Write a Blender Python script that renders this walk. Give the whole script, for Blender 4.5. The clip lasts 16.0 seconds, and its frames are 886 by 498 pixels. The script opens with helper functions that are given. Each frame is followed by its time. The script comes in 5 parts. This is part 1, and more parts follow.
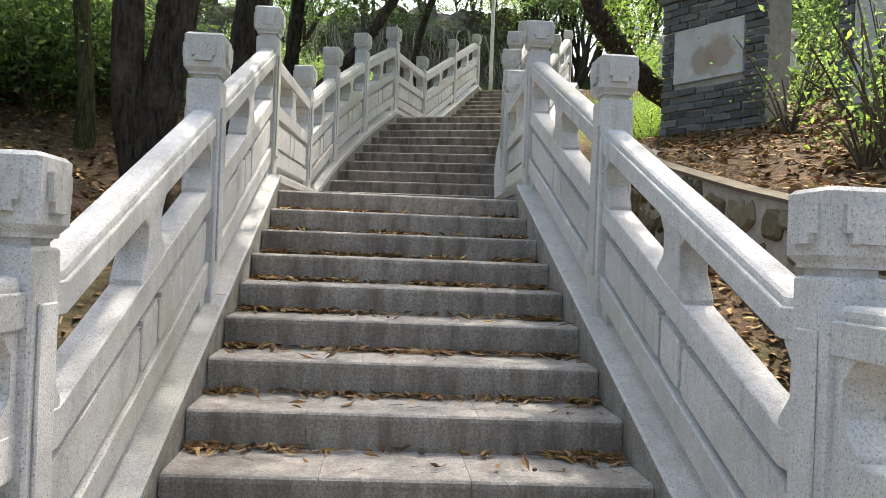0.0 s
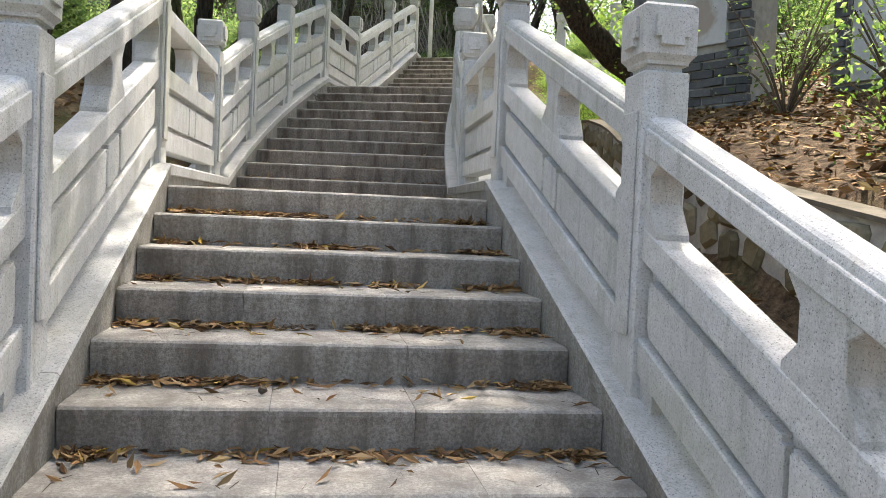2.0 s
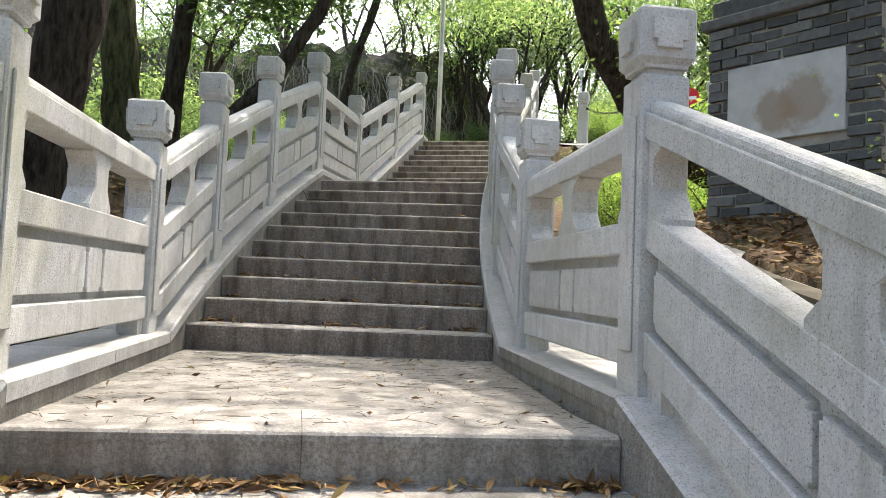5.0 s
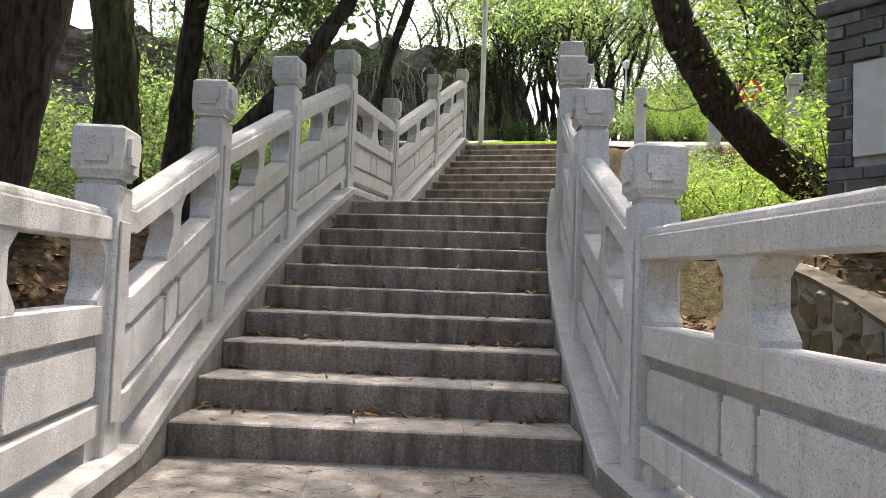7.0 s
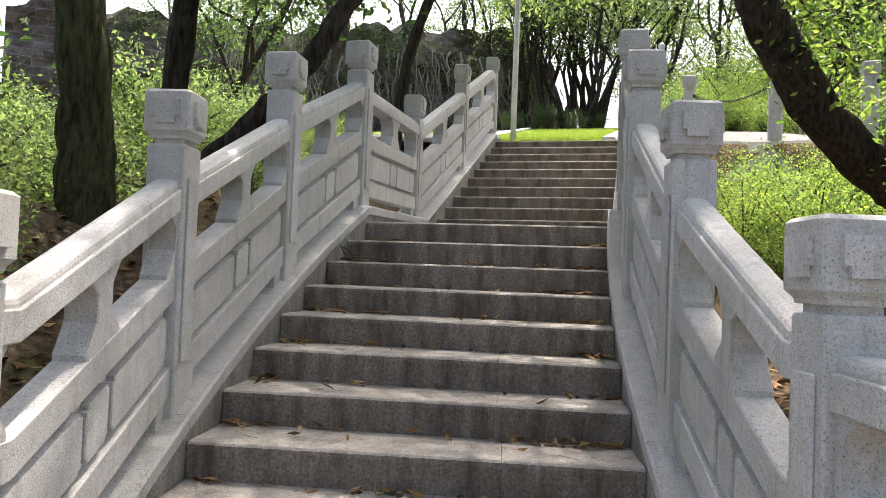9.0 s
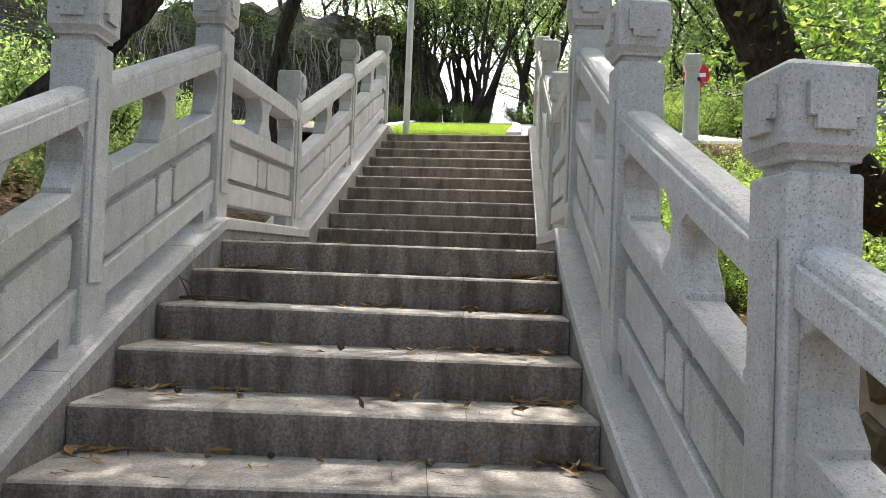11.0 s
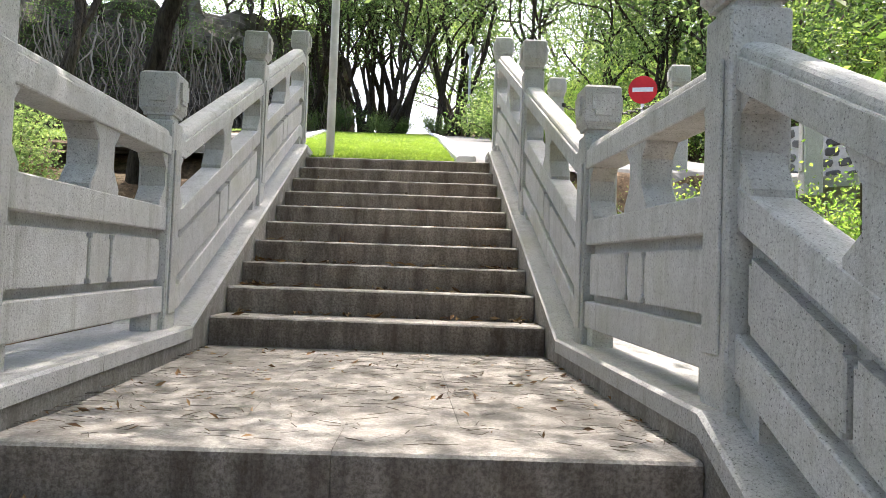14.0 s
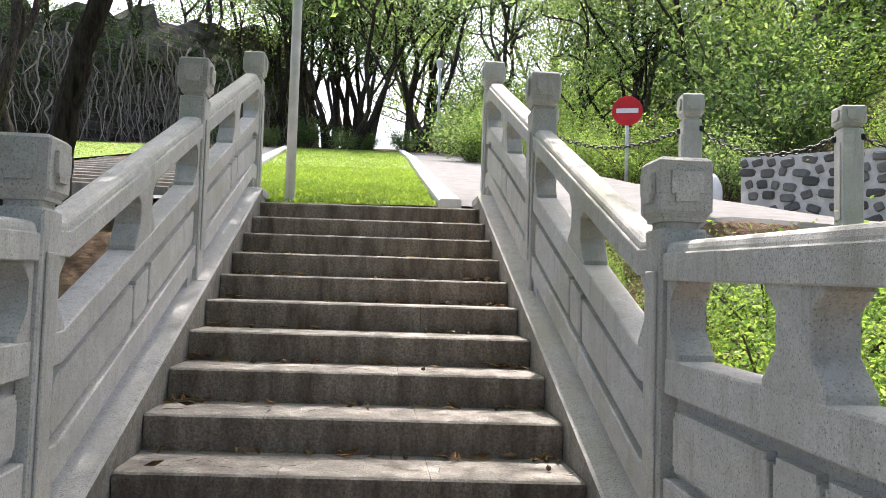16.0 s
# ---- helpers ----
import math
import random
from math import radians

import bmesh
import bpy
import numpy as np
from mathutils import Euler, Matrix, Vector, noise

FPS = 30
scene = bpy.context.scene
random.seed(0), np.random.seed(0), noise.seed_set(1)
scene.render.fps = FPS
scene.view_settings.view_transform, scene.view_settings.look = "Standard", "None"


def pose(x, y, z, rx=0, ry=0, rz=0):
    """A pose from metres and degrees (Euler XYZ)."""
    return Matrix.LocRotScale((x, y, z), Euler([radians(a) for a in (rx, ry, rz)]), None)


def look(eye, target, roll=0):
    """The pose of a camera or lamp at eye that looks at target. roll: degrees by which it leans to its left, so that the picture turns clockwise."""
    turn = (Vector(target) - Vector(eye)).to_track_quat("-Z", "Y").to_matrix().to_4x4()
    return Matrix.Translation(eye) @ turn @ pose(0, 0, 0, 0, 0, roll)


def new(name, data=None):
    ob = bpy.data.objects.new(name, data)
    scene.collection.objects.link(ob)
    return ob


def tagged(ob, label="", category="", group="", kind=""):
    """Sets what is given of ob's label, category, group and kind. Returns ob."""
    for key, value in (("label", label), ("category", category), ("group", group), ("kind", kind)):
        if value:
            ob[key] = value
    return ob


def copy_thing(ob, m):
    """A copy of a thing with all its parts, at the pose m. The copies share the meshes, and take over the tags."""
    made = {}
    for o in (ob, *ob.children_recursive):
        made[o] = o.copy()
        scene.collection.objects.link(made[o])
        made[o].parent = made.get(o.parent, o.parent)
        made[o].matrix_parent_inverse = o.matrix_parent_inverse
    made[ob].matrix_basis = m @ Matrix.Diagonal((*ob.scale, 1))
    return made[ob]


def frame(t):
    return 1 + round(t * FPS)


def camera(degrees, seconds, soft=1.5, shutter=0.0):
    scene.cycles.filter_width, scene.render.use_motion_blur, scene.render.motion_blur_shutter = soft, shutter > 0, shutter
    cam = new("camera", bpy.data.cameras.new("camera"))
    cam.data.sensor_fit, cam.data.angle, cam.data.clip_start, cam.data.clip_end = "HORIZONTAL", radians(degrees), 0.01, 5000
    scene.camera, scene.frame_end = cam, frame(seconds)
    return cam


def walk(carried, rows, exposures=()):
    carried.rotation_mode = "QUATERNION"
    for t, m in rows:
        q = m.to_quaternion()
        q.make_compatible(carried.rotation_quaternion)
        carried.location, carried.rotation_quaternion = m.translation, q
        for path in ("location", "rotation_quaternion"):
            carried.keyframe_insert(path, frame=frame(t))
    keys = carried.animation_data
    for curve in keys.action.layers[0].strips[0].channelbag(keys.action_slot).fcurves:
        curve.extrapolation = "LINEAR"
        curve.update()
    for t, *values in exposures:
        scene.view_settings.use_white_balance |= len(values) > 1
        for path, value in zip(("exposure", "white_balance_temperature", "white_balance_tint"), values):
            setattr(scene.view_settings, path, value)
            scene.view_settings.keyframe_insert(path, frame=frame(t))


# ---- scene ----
# camera: seconds, x, y, z, yaw, pitch, roll
cam = camera(59.0, 16.0, soft=0.65)
ROWS = [
    (0.0, 0.063, -0.523, 1.228, -2.87, 0.42, -2.20),
    (0.5, 0.062, -0.210, 1.373, -3.67, -0.40, -2.39),
    (1.0, 0.018, 0.098, 1.490, -4.82, -1.38, -2.40),
    (1.5, 0.046, 0.464, 1.493, -7.84, -1.75, -2.22),
    (2.0, 0.020, 0.982, 1.518, -7.99, -1.63, -2.40),
    (2.5, 0.003, 1.428, 1.578, -8.24, -1.07, -2.32),
    (3.0, -0.006, 1.981, 1.606, -8.40, 0.44, -2.30),
    (3.5, -0.045, 2.405, 1.671, -8.25, 1.46, -2.15),
    (4.0, -0.058, 2.763, 1.773, -8.59, 2.75, -2.18),
    (4.5, -0.032, 3.049, 1.952, -8.60, 3.88, -2.27),
    (7.0, 0.002, 4.695, 2.576, -5.91, 3.28, -2.11),
    (7.5, -0.013, 5.063, 2.663, -3.61, 2.94, -1.81),
    (8.0, 0.033, 5.356, 2.779, -3.33, 2.07, -1.90),
    (10.5, 0.052, 7.076, 3.276, -10.30, 2.07, -2.35),
    (11.0, 0.098, 7.571, 3.294, -13.03, 1.84, -2.19),
    (11.5, 0.108, 8.012, 3.298, -13.34, 2.13, -2.28),
    (12.0, 0.147, 8.460, 3.342, -15.68, 3.14, -2.41),
    (12.5, 0.185, 8.862, 3.487, -15.42, 3.17, -1.75),
    (13.0, 0.190, 9.224, 3.645, -15.51, 3.28, -1.87),
    (13.5, 0.249, 9.529, 3.769, -18.62, 2.64, -2.05),
    (14.0, 0.300, 9.919, 3.897, -19.84, 2.56, -1.98),
    (14.5, 0.374, 10.208, 3.988, -21.83, 2.29, -2.01),
    (15.0, 0.495, 10.562, 4.164, -22.07, 2.54, -2.11),
    (15.5, 0.510, 10.819, 4.304, -22.20, 2.83, -1.95),
    (16.0, 0.571, 11.159, 4.424, -22.41, 3.31, -1.73),
]
walk(cam, [(t, pose(x, y, z, 90 + pitch, roll, yaw)) for t, x, y, z, yaw, pitch, roll in ROWS],
     [(0.0, 1.75, 6550, 11), (3.0, 2.0, 6550, 11), (4.5, 1.95, 6500, 11), (7.5, 1.72, 6650, 18), (10.5, 1.7, 6500, 14), (11.5, 2.05, 6450, 13), (12.5, 2.15, 6350, 13), (13.5, 2.0, 6350, 14), (14.5, 1.8, 6350, 15), (16.0, 1.62, 6300, 16)])

# ---- light: hazy bright sky and a high sun ahead to the right, broken by the crowns ----
SUN_AZ, SUN_EL = 24.0, 62.0  # degrees: clockwise from +y, above the horizon
world = bpy.data.worlds.new("sky")
scene.world = world
world.use_nodes = True
wn = world.node_tree.nodes
sky = wn.new("ShaderNodeTexSky")
sky.sky_type = "NISHITA"
sky.sun_disc = False
sky.sun_elevation = radians(SUN_EL)
sky.sun_rotation = radians(SUN_AZ)
sky.air_density, sky.dust_density, sky.ozone_density = 1.0, 6.0, 0.6
wn["Background"].inputs[1].default_value = 0.15
world.node_tree.links.new(sky.outputs[0], wn["Background"].inputs[0])
sun = new("sun", bpy.data.lights.new("sun", "SUN"))
sun.data.energy, sun.data.angle, sun.data.color = 3.1, radians(0.6), (1.0, 0.93, 0.83)
az, el = radians(SUN_AZ), radians(SUN_EL)
sun.matrix_world = look((math.sin(az) * math.cos(el) * 60, math.cos(az) * math.cos(el) * 60, math.sin(el) * 60), (0, 0, 0))


# ---- materials ----
def mat(name, rough=0.8, spec=0.3):
    m = bpy.data.materials.new(name)
    m.use_nodes = True
    b = m.node_tree.nodes["Principled BSDF"]
    b.inputs["Roughness"].default_value = rough
    b.inputs["Specular IOR Level"].default_value = spec
    return m, m.node_tree.nodes, m.node_tree.links, b


def rgba(c):
    return (*c, 1.0)


def coords(n, kind="Object"):
    if kind == "World":
        return n.new("ShaderNodeNewGeometry").outputs["Position"]
    return n.new("ShaderNodeTexCoord").outputs[kind]


def noise_tex(n, l, vec, scale, detail=4.0, rough=0.6):
    t = n.new("ShaderNodeTexNoise")
    t.inputs["Scale"].default_value, t.inputs["Detail"].default_value, t.inputs["Roughness"].default_value = scale, detail, rough
    l.new(vec, t.inputs["Vector"])
    return t.outputs["Fac"]


def ramp(n, l, fac, stops):
    r = n.new("ShaderNodeValToRGB")
    e = r.color_ramp.elements
    e[0].position, e[0].color = stops[0][0], rgba(stops[0][1])
    e[1].position, e[1].color = stops[-1][0], rgba(stops[-1][1])
    for p, c in stops[1:-1]:
        e.new(p).color = rgba(c)
    l.new(fac, r.inputs["Fac"])
    return r.outputs["Color"]


def mix(n, l, fac, a, b, mode="MIX"):
    m = n.new("ShaderNodeMix")
    m.data_type, m.blend_type = "RGBA", mode
    for sock, v in ((m.inputs[0], fac), (m.inputs[6], a), (m.inputs[7], b)):
        if isinstance(v, (int, float)):
            sock.default_value = v
        elif isinstance(v, tuple):
            sock.default_value = rgba(v)
        else:
            l.new(v, sock)
    return m.outputs[2]


def bump(n, l, b, height, strength=0.3, dist=0.01):
    x = n.new("ShaderNodeBump")
    x.inputs["Strength"].default_value, x.inputs["Distance"].default_value = strength, dist
    l.new(height, x.inputs["Height"])
    l.new(x.outputs[0], b.inputs["Normal"])


def granite(name, light, dark, stain, algae=0.5):
    """Bush-hammered speckled granite, with dark mica grains, grey weathering and a little algae."""
    m, n, l, b = mat(name, 0.8, 0.2)
    v = coords(n, "World")
    grain = noise_tex(n, l, v, 120, 3, 0.8)
    c = ramp(n, l, grain, [(0.30, dark), (0.44, tuple(x * 0.90 for x in light)), (0.68, tuple(min(1, x * 1.12) for x in light))])
    spots = n.new("ShaderNodeTexVoronoi")
    spots.inputs["Scale"].default_value = 70
    l.new(v, spots.inputs["Vector"])
    sp = ramp(n, l, spots.outputs["Distance"], [(0.10, (0.22, 0.22, 0.23)), (0.20, (1, 1, 1))])
    c = mix(n, l, 0.8, c, sp, "MULTIPLY")
    cloud = noise_tex(n, l, v, 16, 5, 0.7)
    c = mix(n, l, 0.75, c, ramp(n, l, cloud, [(0.34, (0.80, 0.80, 0.79)), (0.62, (1, 1, 1))]), "MULTIPLY")
    big = noise_tex(n, l, v, 2.2, 6, 0.65)
    c = mix(n, l, ramp(n, l, big, [(0.46, (0, 0, 0)), (0.70, (0.6, 0.6, 0.6))]), c, stain)
    st = n.new("ShaderNodeMapping")
    st.inputs["Scale"].default_value = (13, 13, 1.1)
    l.new(v, st.inputs["Vector"])
    run = noise_tex(n, l, st.outputs[0], 1.0, 6, 0.72)
    c = mix(n, l, ramp(n, l, run, [(0.53, (0, 0, 0)), (0.74, (0.55, 0.55, 0.55))]), c, (0.25, 0.245, 0.19))
    alg = noise_tex(n, l, v, 0.9, 5, 0.65)
    c = mix(n, l, ramp(n, l, alg, [(0.54, (0, 0, 0)), (0.72, (algae, algae, algae))]), c, (0.36, 0.37, 0.22))
    rnd = n.new("ShaderNodeObjectInfo").outputs["Random"]
    c = mix(n, l, 1.0, c, ramp(n, l, rnd, [(0, (0.86, 0.86, 0.85)), (1, (1, 1, 1))]), "MULTIPLY")
    l.new(c, b.inputs["Base Color"])
    bump(n, l, b, grain, 0.6, 0.006)
    return m


def concrete(name, a, b_, dirt, scale=1.0):
    """Worn grey cast concrete or stone with water streaks and fine pits."""
    m, n, l, b = mat(name, 0.88, 0.2)
    v = coords(n, "World")
    fine = noise_tex(n, l, v, 75 * scale, 5, 0.78)
    c = ramp(n, l, fine, [(0.40, b_), (0.58, a)])
    st = n.new("ShaderNodeMapping")
    st.inputs["Scale"].default_value = (8, 8, 1.6)
    l.new(v, st.inputs["Vector"])
    streak = noise_tex(n, l, st.outputs[0], 1.0 * scale, 6, 0.7)
    c = mix(n, l, ramp(n, l, streak, [(0.40, (0, 0, 0)), (0.66, (0.85, 0.85, 0.85))]), c, dirt)
    big = noise_tex(n, l, v, 1.7 * scale, 5, 0.6)
    c = mix(n, l, 0.5, c, ramp(n, l, big, [(0.3, (0.6, 0.6, 0.6)), (0.7, (1, 1, 1))]), "MULTIPLY")
    rnd = n.new("ShaderNodeObjectInfo").outputs["Random"]
    c = mix(n, l, 1.0, c, ramp(n, l, rnd, [(0, (0.84, 0.84, 0.84)), (1, (1, 1, 1))]), "MULTIPLY")
    l.new(c, b.inputs["Base Color"])
    bump(n, l, b, fine, 0.85, 0.009)
    return m


def varied(name, stops, rough=0.85, source="island", scale=6.0, bump_s=0.0, spec=0.2):
    """A colour taken at random per island or object, with noise over it."""
    m, n, l, b = mat(name, rough, spec)
    r = n.new("ShaderNodeNewGeometry").outputs["Random Per Island"] if source == "island" else n.new("ShaderNodeObjectInfo").outputs["Random"]
    c = ramp(n, l, r, stops)
    v = coords(n, "World")
    f = noise_tex(n, l, v, scale, 5, 0.65)
    c = mix(n, l, 0.8, c, ramp(n, l, f, [(0.3, (0.55, 0.55, 0.55)), (0.7, (1, 1, 1))]), "MULTIPLY")
    l.new(c, b.inputs["Base Color"])
    if bump_s:
        bump(n, l, b, f, bump_s, 0.03)
    return m


def tablet_stone():
    """Pale smooth stone with two soft brown stains side by side."""
    m, n, l, b = mat("pale_tablet", 0.6, 0.2)
    v = coords(n, "World")
    f = noise_tex(n, l, v, 5, 6, 0.65)
    c = ramp(n, l, f, [(0.3, (0.42, 0.43, 0.44)), (0.7, (0.56, 0.57, 0.58))])
    g = coords(n, "Generated")
    for x, z, sx, sz in ((0.44, 0.36, 3.0, 1.9), (0.66, 0.44, 2.8, 1.6)):
        p = n.new("ShaderNodeMapping")
        p.inputs["Location"].default_value = (-x * sx, 0, -z * sz)
        p.inputs["Scale"].default_value = (sx, 0, sz)
        l.new(g, p.inputs["Vector"])
        d = n.new("ShaderNodeVectorMath")
        d.operation = "LENGTH"
        l.new(p.outputs[0], d.inputs[0])
        wob = n.new("ShaderNodeMath")
        wob.operation = "MULTIPLY_ADD"
        l.new(f, wob.inputs[0])
        wob.inputs[1].default_value = 0.7
        l.new(d.outputs["Value"], wob.inputs[2])
        c = mix(n, l, ramp(n, l, wob.outputs[0], [(0.80, (0.7, 0.7, 0.7)), (1.20, (0, 0, 0))]), c, (0.30, 0.225, 0.165))
    l.new(c, b.inputs["Base Color"])
    return m


def foliage(name, stops, trans=0.5):
    m = bpy.data.materials.new(name)
    m.use_nodes = True
    n, l = m.node_tree.nodes, m.node_tree.links
    b = n["Principled BSDF"]
    b.inputs["Roughness"].default_value = 0.5
    b.inputs["Specular IOR Level"].default_value = 0.35
    r = n.new("ShaderNodeNewGeometry").outputs["Random Per Island"]
    c = ramp(n, l, r, stops)
    big = noise_tex(n, l, coords(n, "World"), 0.7, 3, 0.6)
    c = mix(n, l, 0.7, c, ramp(n, l, big, [(0.35, (0.6, 0.7, 0.6)), (0.65, (1.0, 1.0, 0.9))]), "MULTIPLY")
    l.new(c, b.inputs["Base Color"])
    t = n.new("ShaderNodeBsdfTranslucent")
    l.new(mix(n, l, 1.0, c, (1.8, 1.8, 1.15), "MULTIPLY"), t.inputs["Color"])
    s = n.new("ShaderNodeMixShader")
    s.inputs[0].default_value = trans
    l.new(b.outputs[0], s.inputs[1])
    l.new(t.outputs[0], s.inputs[2])
    l.new(s.outputs[0], n["Material Output"].inputs["Surface"])
    return m


def bark(name, dark, light):
    """Furrowed bark with plates and pale lichen patches."""
    m, n, l, b = mat(name, 0.95, 0.1)
    v = coords(n, "World")
    st = n.new("ShaderNodeMapping")
    st.inputs["Scale"].default_value = (26, 26, 5)
    l.new(v, st.inputs["Vector"])
    fur = noise_tex(n, l, st.outputs[0], 1.0, 6, 0.7)
    c = ramp(n, l, fur, [(0.38, dark), (0.62, light)])
    big = noise_tex(n, l, v, 2.5, 5, 0.65)
    c = mix(n, l, ramp(n, l, big, [(0.55, (0, 0, 0)), (0.75, (0.6, 0.6, 0.6))]), c, tuple(x * 1.7 for x in light))
    l.new(c, b.inputs["Base Color"])
    bump(n, l, b, fur, 1.0, 0.05)
    return m


def rampart_stone():
    """Dark weathered wall of squared blocks with pale joints, water stains and moss."""
    m, n, l, b = mat("old_rampart_stone", 0.95, 0.1)
    v = coords(n, "World")
    flat = n.new("ShaderNodeMapping")
    flat.inputs["Rotation"].default_value = (radians(-90), 0, 0)
    l.new(v, flat.inputs["Vector"])
    wob = mix(n, l, 0.06, flat.outputs[0], n.new("ShaderNodeTexNoise").outputs["Color"])
    k = n.new("ShaderNodeTexBrick")
    for sock, val in (("Scale", 1.0), ("Mortar Size", 0.022), ("Brick Width", 0.75), ("Row Height", 0.34), ("Mortar Smooth", 0.6)):
        k.inputs[sock].default_value = val
    k.inputs["Color1"].default_value = rgba((0.085, 0.075, 0.062))
    k.inputs["Color2"].default_value = rgba((0.17, 0.15, 0.125))
    k.inputs["Mortar"].default_value = rgba((0.22, 0.205, 0.18))
    l.new(wob, k.inputs["Vector"])
    f = noise_tex(n, l, v, 1.3, 7, 0.7)
    c = mix(n, l, 0.9, k.outputs["Color"], ramp(n, l, f, [(0.34, (0.28, 0.27, 0.25)), (0.62, (1, 1, 1))]), "MULTIPLY")
    g = noise_tex(n, l, v, 0.45, 5, 0.65)
    c = mix(n, l, ramp(n, l, g, [(0.48, (0, 0, 0)), (0.62, (0.6, 0.6, 0.6))]), c, (0.045, 0.055, 0.025))
    l.new(c, b.inputs["Base Color"])
    bump(n, l, b, f, 1.0, 0.12)
    return m


GRANITE = granite("light_granite", (0.66, 0.655, 0.64), (0.30, 0.30, 0.295), (0.43, 0.425, 0.39))
KERB = granite("kerb_granite", (0.56, 0.56, 0.55), (0.17, 0.17, 0.175), (0.38, 0.375, 0.345), 0.3)
# Riser stones: dirt and stains, with shade under overhead light painted in.
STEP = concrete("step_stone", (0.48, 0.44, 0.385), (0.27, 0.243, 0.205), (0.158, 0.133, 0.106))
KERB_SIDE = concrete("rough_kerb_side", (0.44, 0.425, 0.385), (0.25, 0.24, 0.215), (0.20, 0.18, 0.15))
STEP_STAINED = concrete("brown_stained_shaded_riser", (0.40, 0.35, 0.30), (0.20, 0.168, 0.14), (0.095, 0.072, 0.055))
# Treads paler: dust and wear, plus light from above put into the colour.
TREAD = concrete("dusty_worn_lit_tread", (0.58, 0.55, 0.50), (0.35, 0.33, 0.30), (0.27, 0.245, 0.215))
LANDING = concrete("landing_stone", (0.46, 0.435, 0.395), (0.29, 0.272, 0.245), (0.22, 0.20, 0.175))
COPING = varied("weathered_coping", [(0, (0.12, 0.105, 0.08)), (1, (0.16, 0.14, 0.105))], 0.95, "object", 7, 0.5)
MORTAR = varied("pale_mortar", [(0, (0.40, 0.39, 0.35)), (1, (0.48, 0.47, 0.43))], 0.9, "object", 9, 0.4)
RUBBLE = varied("rubble_stone", [(0, (0.12, 0.105, 0.07)), (0.5, (0.20, 0.175, 0.105)), (1, (0.29, 0.265, 0.20))], 0.85, "object", 14, 0.5)
GREY_RUBBLE = varied("grey_rubble_stone", [(0, (0.09, 0.09, 0.085)), (1, (0.22, 0.22, 0.205))], 0.85, "object", 14, 0.5)
BRICK = varied("dark_grey_brick", [(0, (0.09, 0.095, 0.10)), (1, (0.21, 0.215, 0.22))], 0.85, "object", 18, 0.4)
TABLET = tablet_stone()
BARK = bark("dark_bark", (0.02, 0.016, 0.013), (0.075, 0.062, 0.048))
BARK_GREY = bark("grey_bark", (0.07, 0.062, 0.05), (0.19, 0.172, 0.145))
BARK_MOSS = bark("mossy_bark", (0.03, 0.032, 0.014), (0.105, 0.102, 0.05))
ROOTS = varied("hanging_root", [(0, (0.12, 0.10, 0.078)), (0.6, (0.25, 0.215, 0.175)), (1, (0.42, 0.375, 0.32))], 0.95, "island", 5)
CLIFF = rampart_stone()
ASPHALT = varied("road_concrete", [(0, (0.19, 0.19, 0.185)), (1, (0.21, 0.21, 0.20))], 0.9, "object", 4, 0.2)
WHITE = varied("white_paint", [(0, (0.84, 0.84, 0.84)), (1, (0.84, 0.84, 0.84))], 0.5, "object", 3)
STEEL = varied("galvanised_steel", [(0, (0.62, 0.64, 0.67)), (1, (0.62, 0.64, 0.67))], 0.45, "object", 4)
RED = varied("red_sign_paint", [(0, (0.62, 0.03, 0.035)), (1, (0.62, 0.03, 0.035))], 0.45, "object", 3)
IRON = varied("black_iron", [(0, (0.02, 0.02, 0.02)), (1, (0.03, 0.03, 0.03))], 0.5, "object", 20)
LITTER = varied("dead_leaves", [(0, (0.10, 0.055, 0.028)), (0.35, (0.23, 0.125, 0.05)), (0.7, (0.36, 0.22, 0.10)), (0.92, (0.46, 0.33, 0.18)), (1, (0.50, 0.34, 0.07))], 0.8, "island", 8)
TWIG = varied("dry_twig", [(0, (0.07, 0.055, 0.04)), (1, (0.16, 0.125, 0.09))], 0.9, "island", 8)
LEAF_DARK = foliage("leaf_dark", [(0, (0.035, 0.07, 0.028)), (0.6, (0.08, 0.135, 0.048)), (1, (0.18, 0.25, 0.10))], 0.5)
LEAF_MID = foliage("leaf_mid", [(0, (0.06, 0.105, 0.045)), (0.6, (0.15, 0.22, 0.095)), (1, (0.28, 0.35, 0.17))], 0.58)
LEAF_BRIGHT = foliage("leaf_bright", [(0, (0.06, 0.12, 0.03)), (0.5, (0.155, 0.25, 0.06)), (1, (0.31, 0.385, 0.12))], 0.55)
GRASS = foliage("lawn_blade", [(0, (0.13, 0.20, 0.03)), (0.6, (0.20, 0.29, 0.05)), (1, (0.30, 0.37, 0.10))], 0.4)


def ground_material():
    m, n, l, b = mat("litter_soil", 0.95, 0.1)
    v = coords(n, "World")
    a = noise_tex(n, l, v, 14, 6, 0.7)
    c = ramp(n, l, a, [(0.32, (0.035, 0.026, 0.018)), (0.5, (0.10, 0.068, 0.042)), (0.72, (0.22, 0.16, 0.10))])
    g = noise_tex(n, l, v, 0.8, 4, 0.6)
    c = mix(n, l, ramp(n, l, g, [(0.5, (0, 0, 0)), (0.68, (0.5, 0.5, 0.5))]), c, (0.05, 0.075, 0.025))
    l.new(c, b.inputs["Base Color"])
    bump(n, l, b, a, 0.8, 0.05)
    return m


SOIL = ground_material()
LAWN = varied("lawn_ground", [(0, (0.17, 0.25, 0.05)), (1, (0.17, 0.25, 0.05))], 0.95, "object", 3, 0.4)


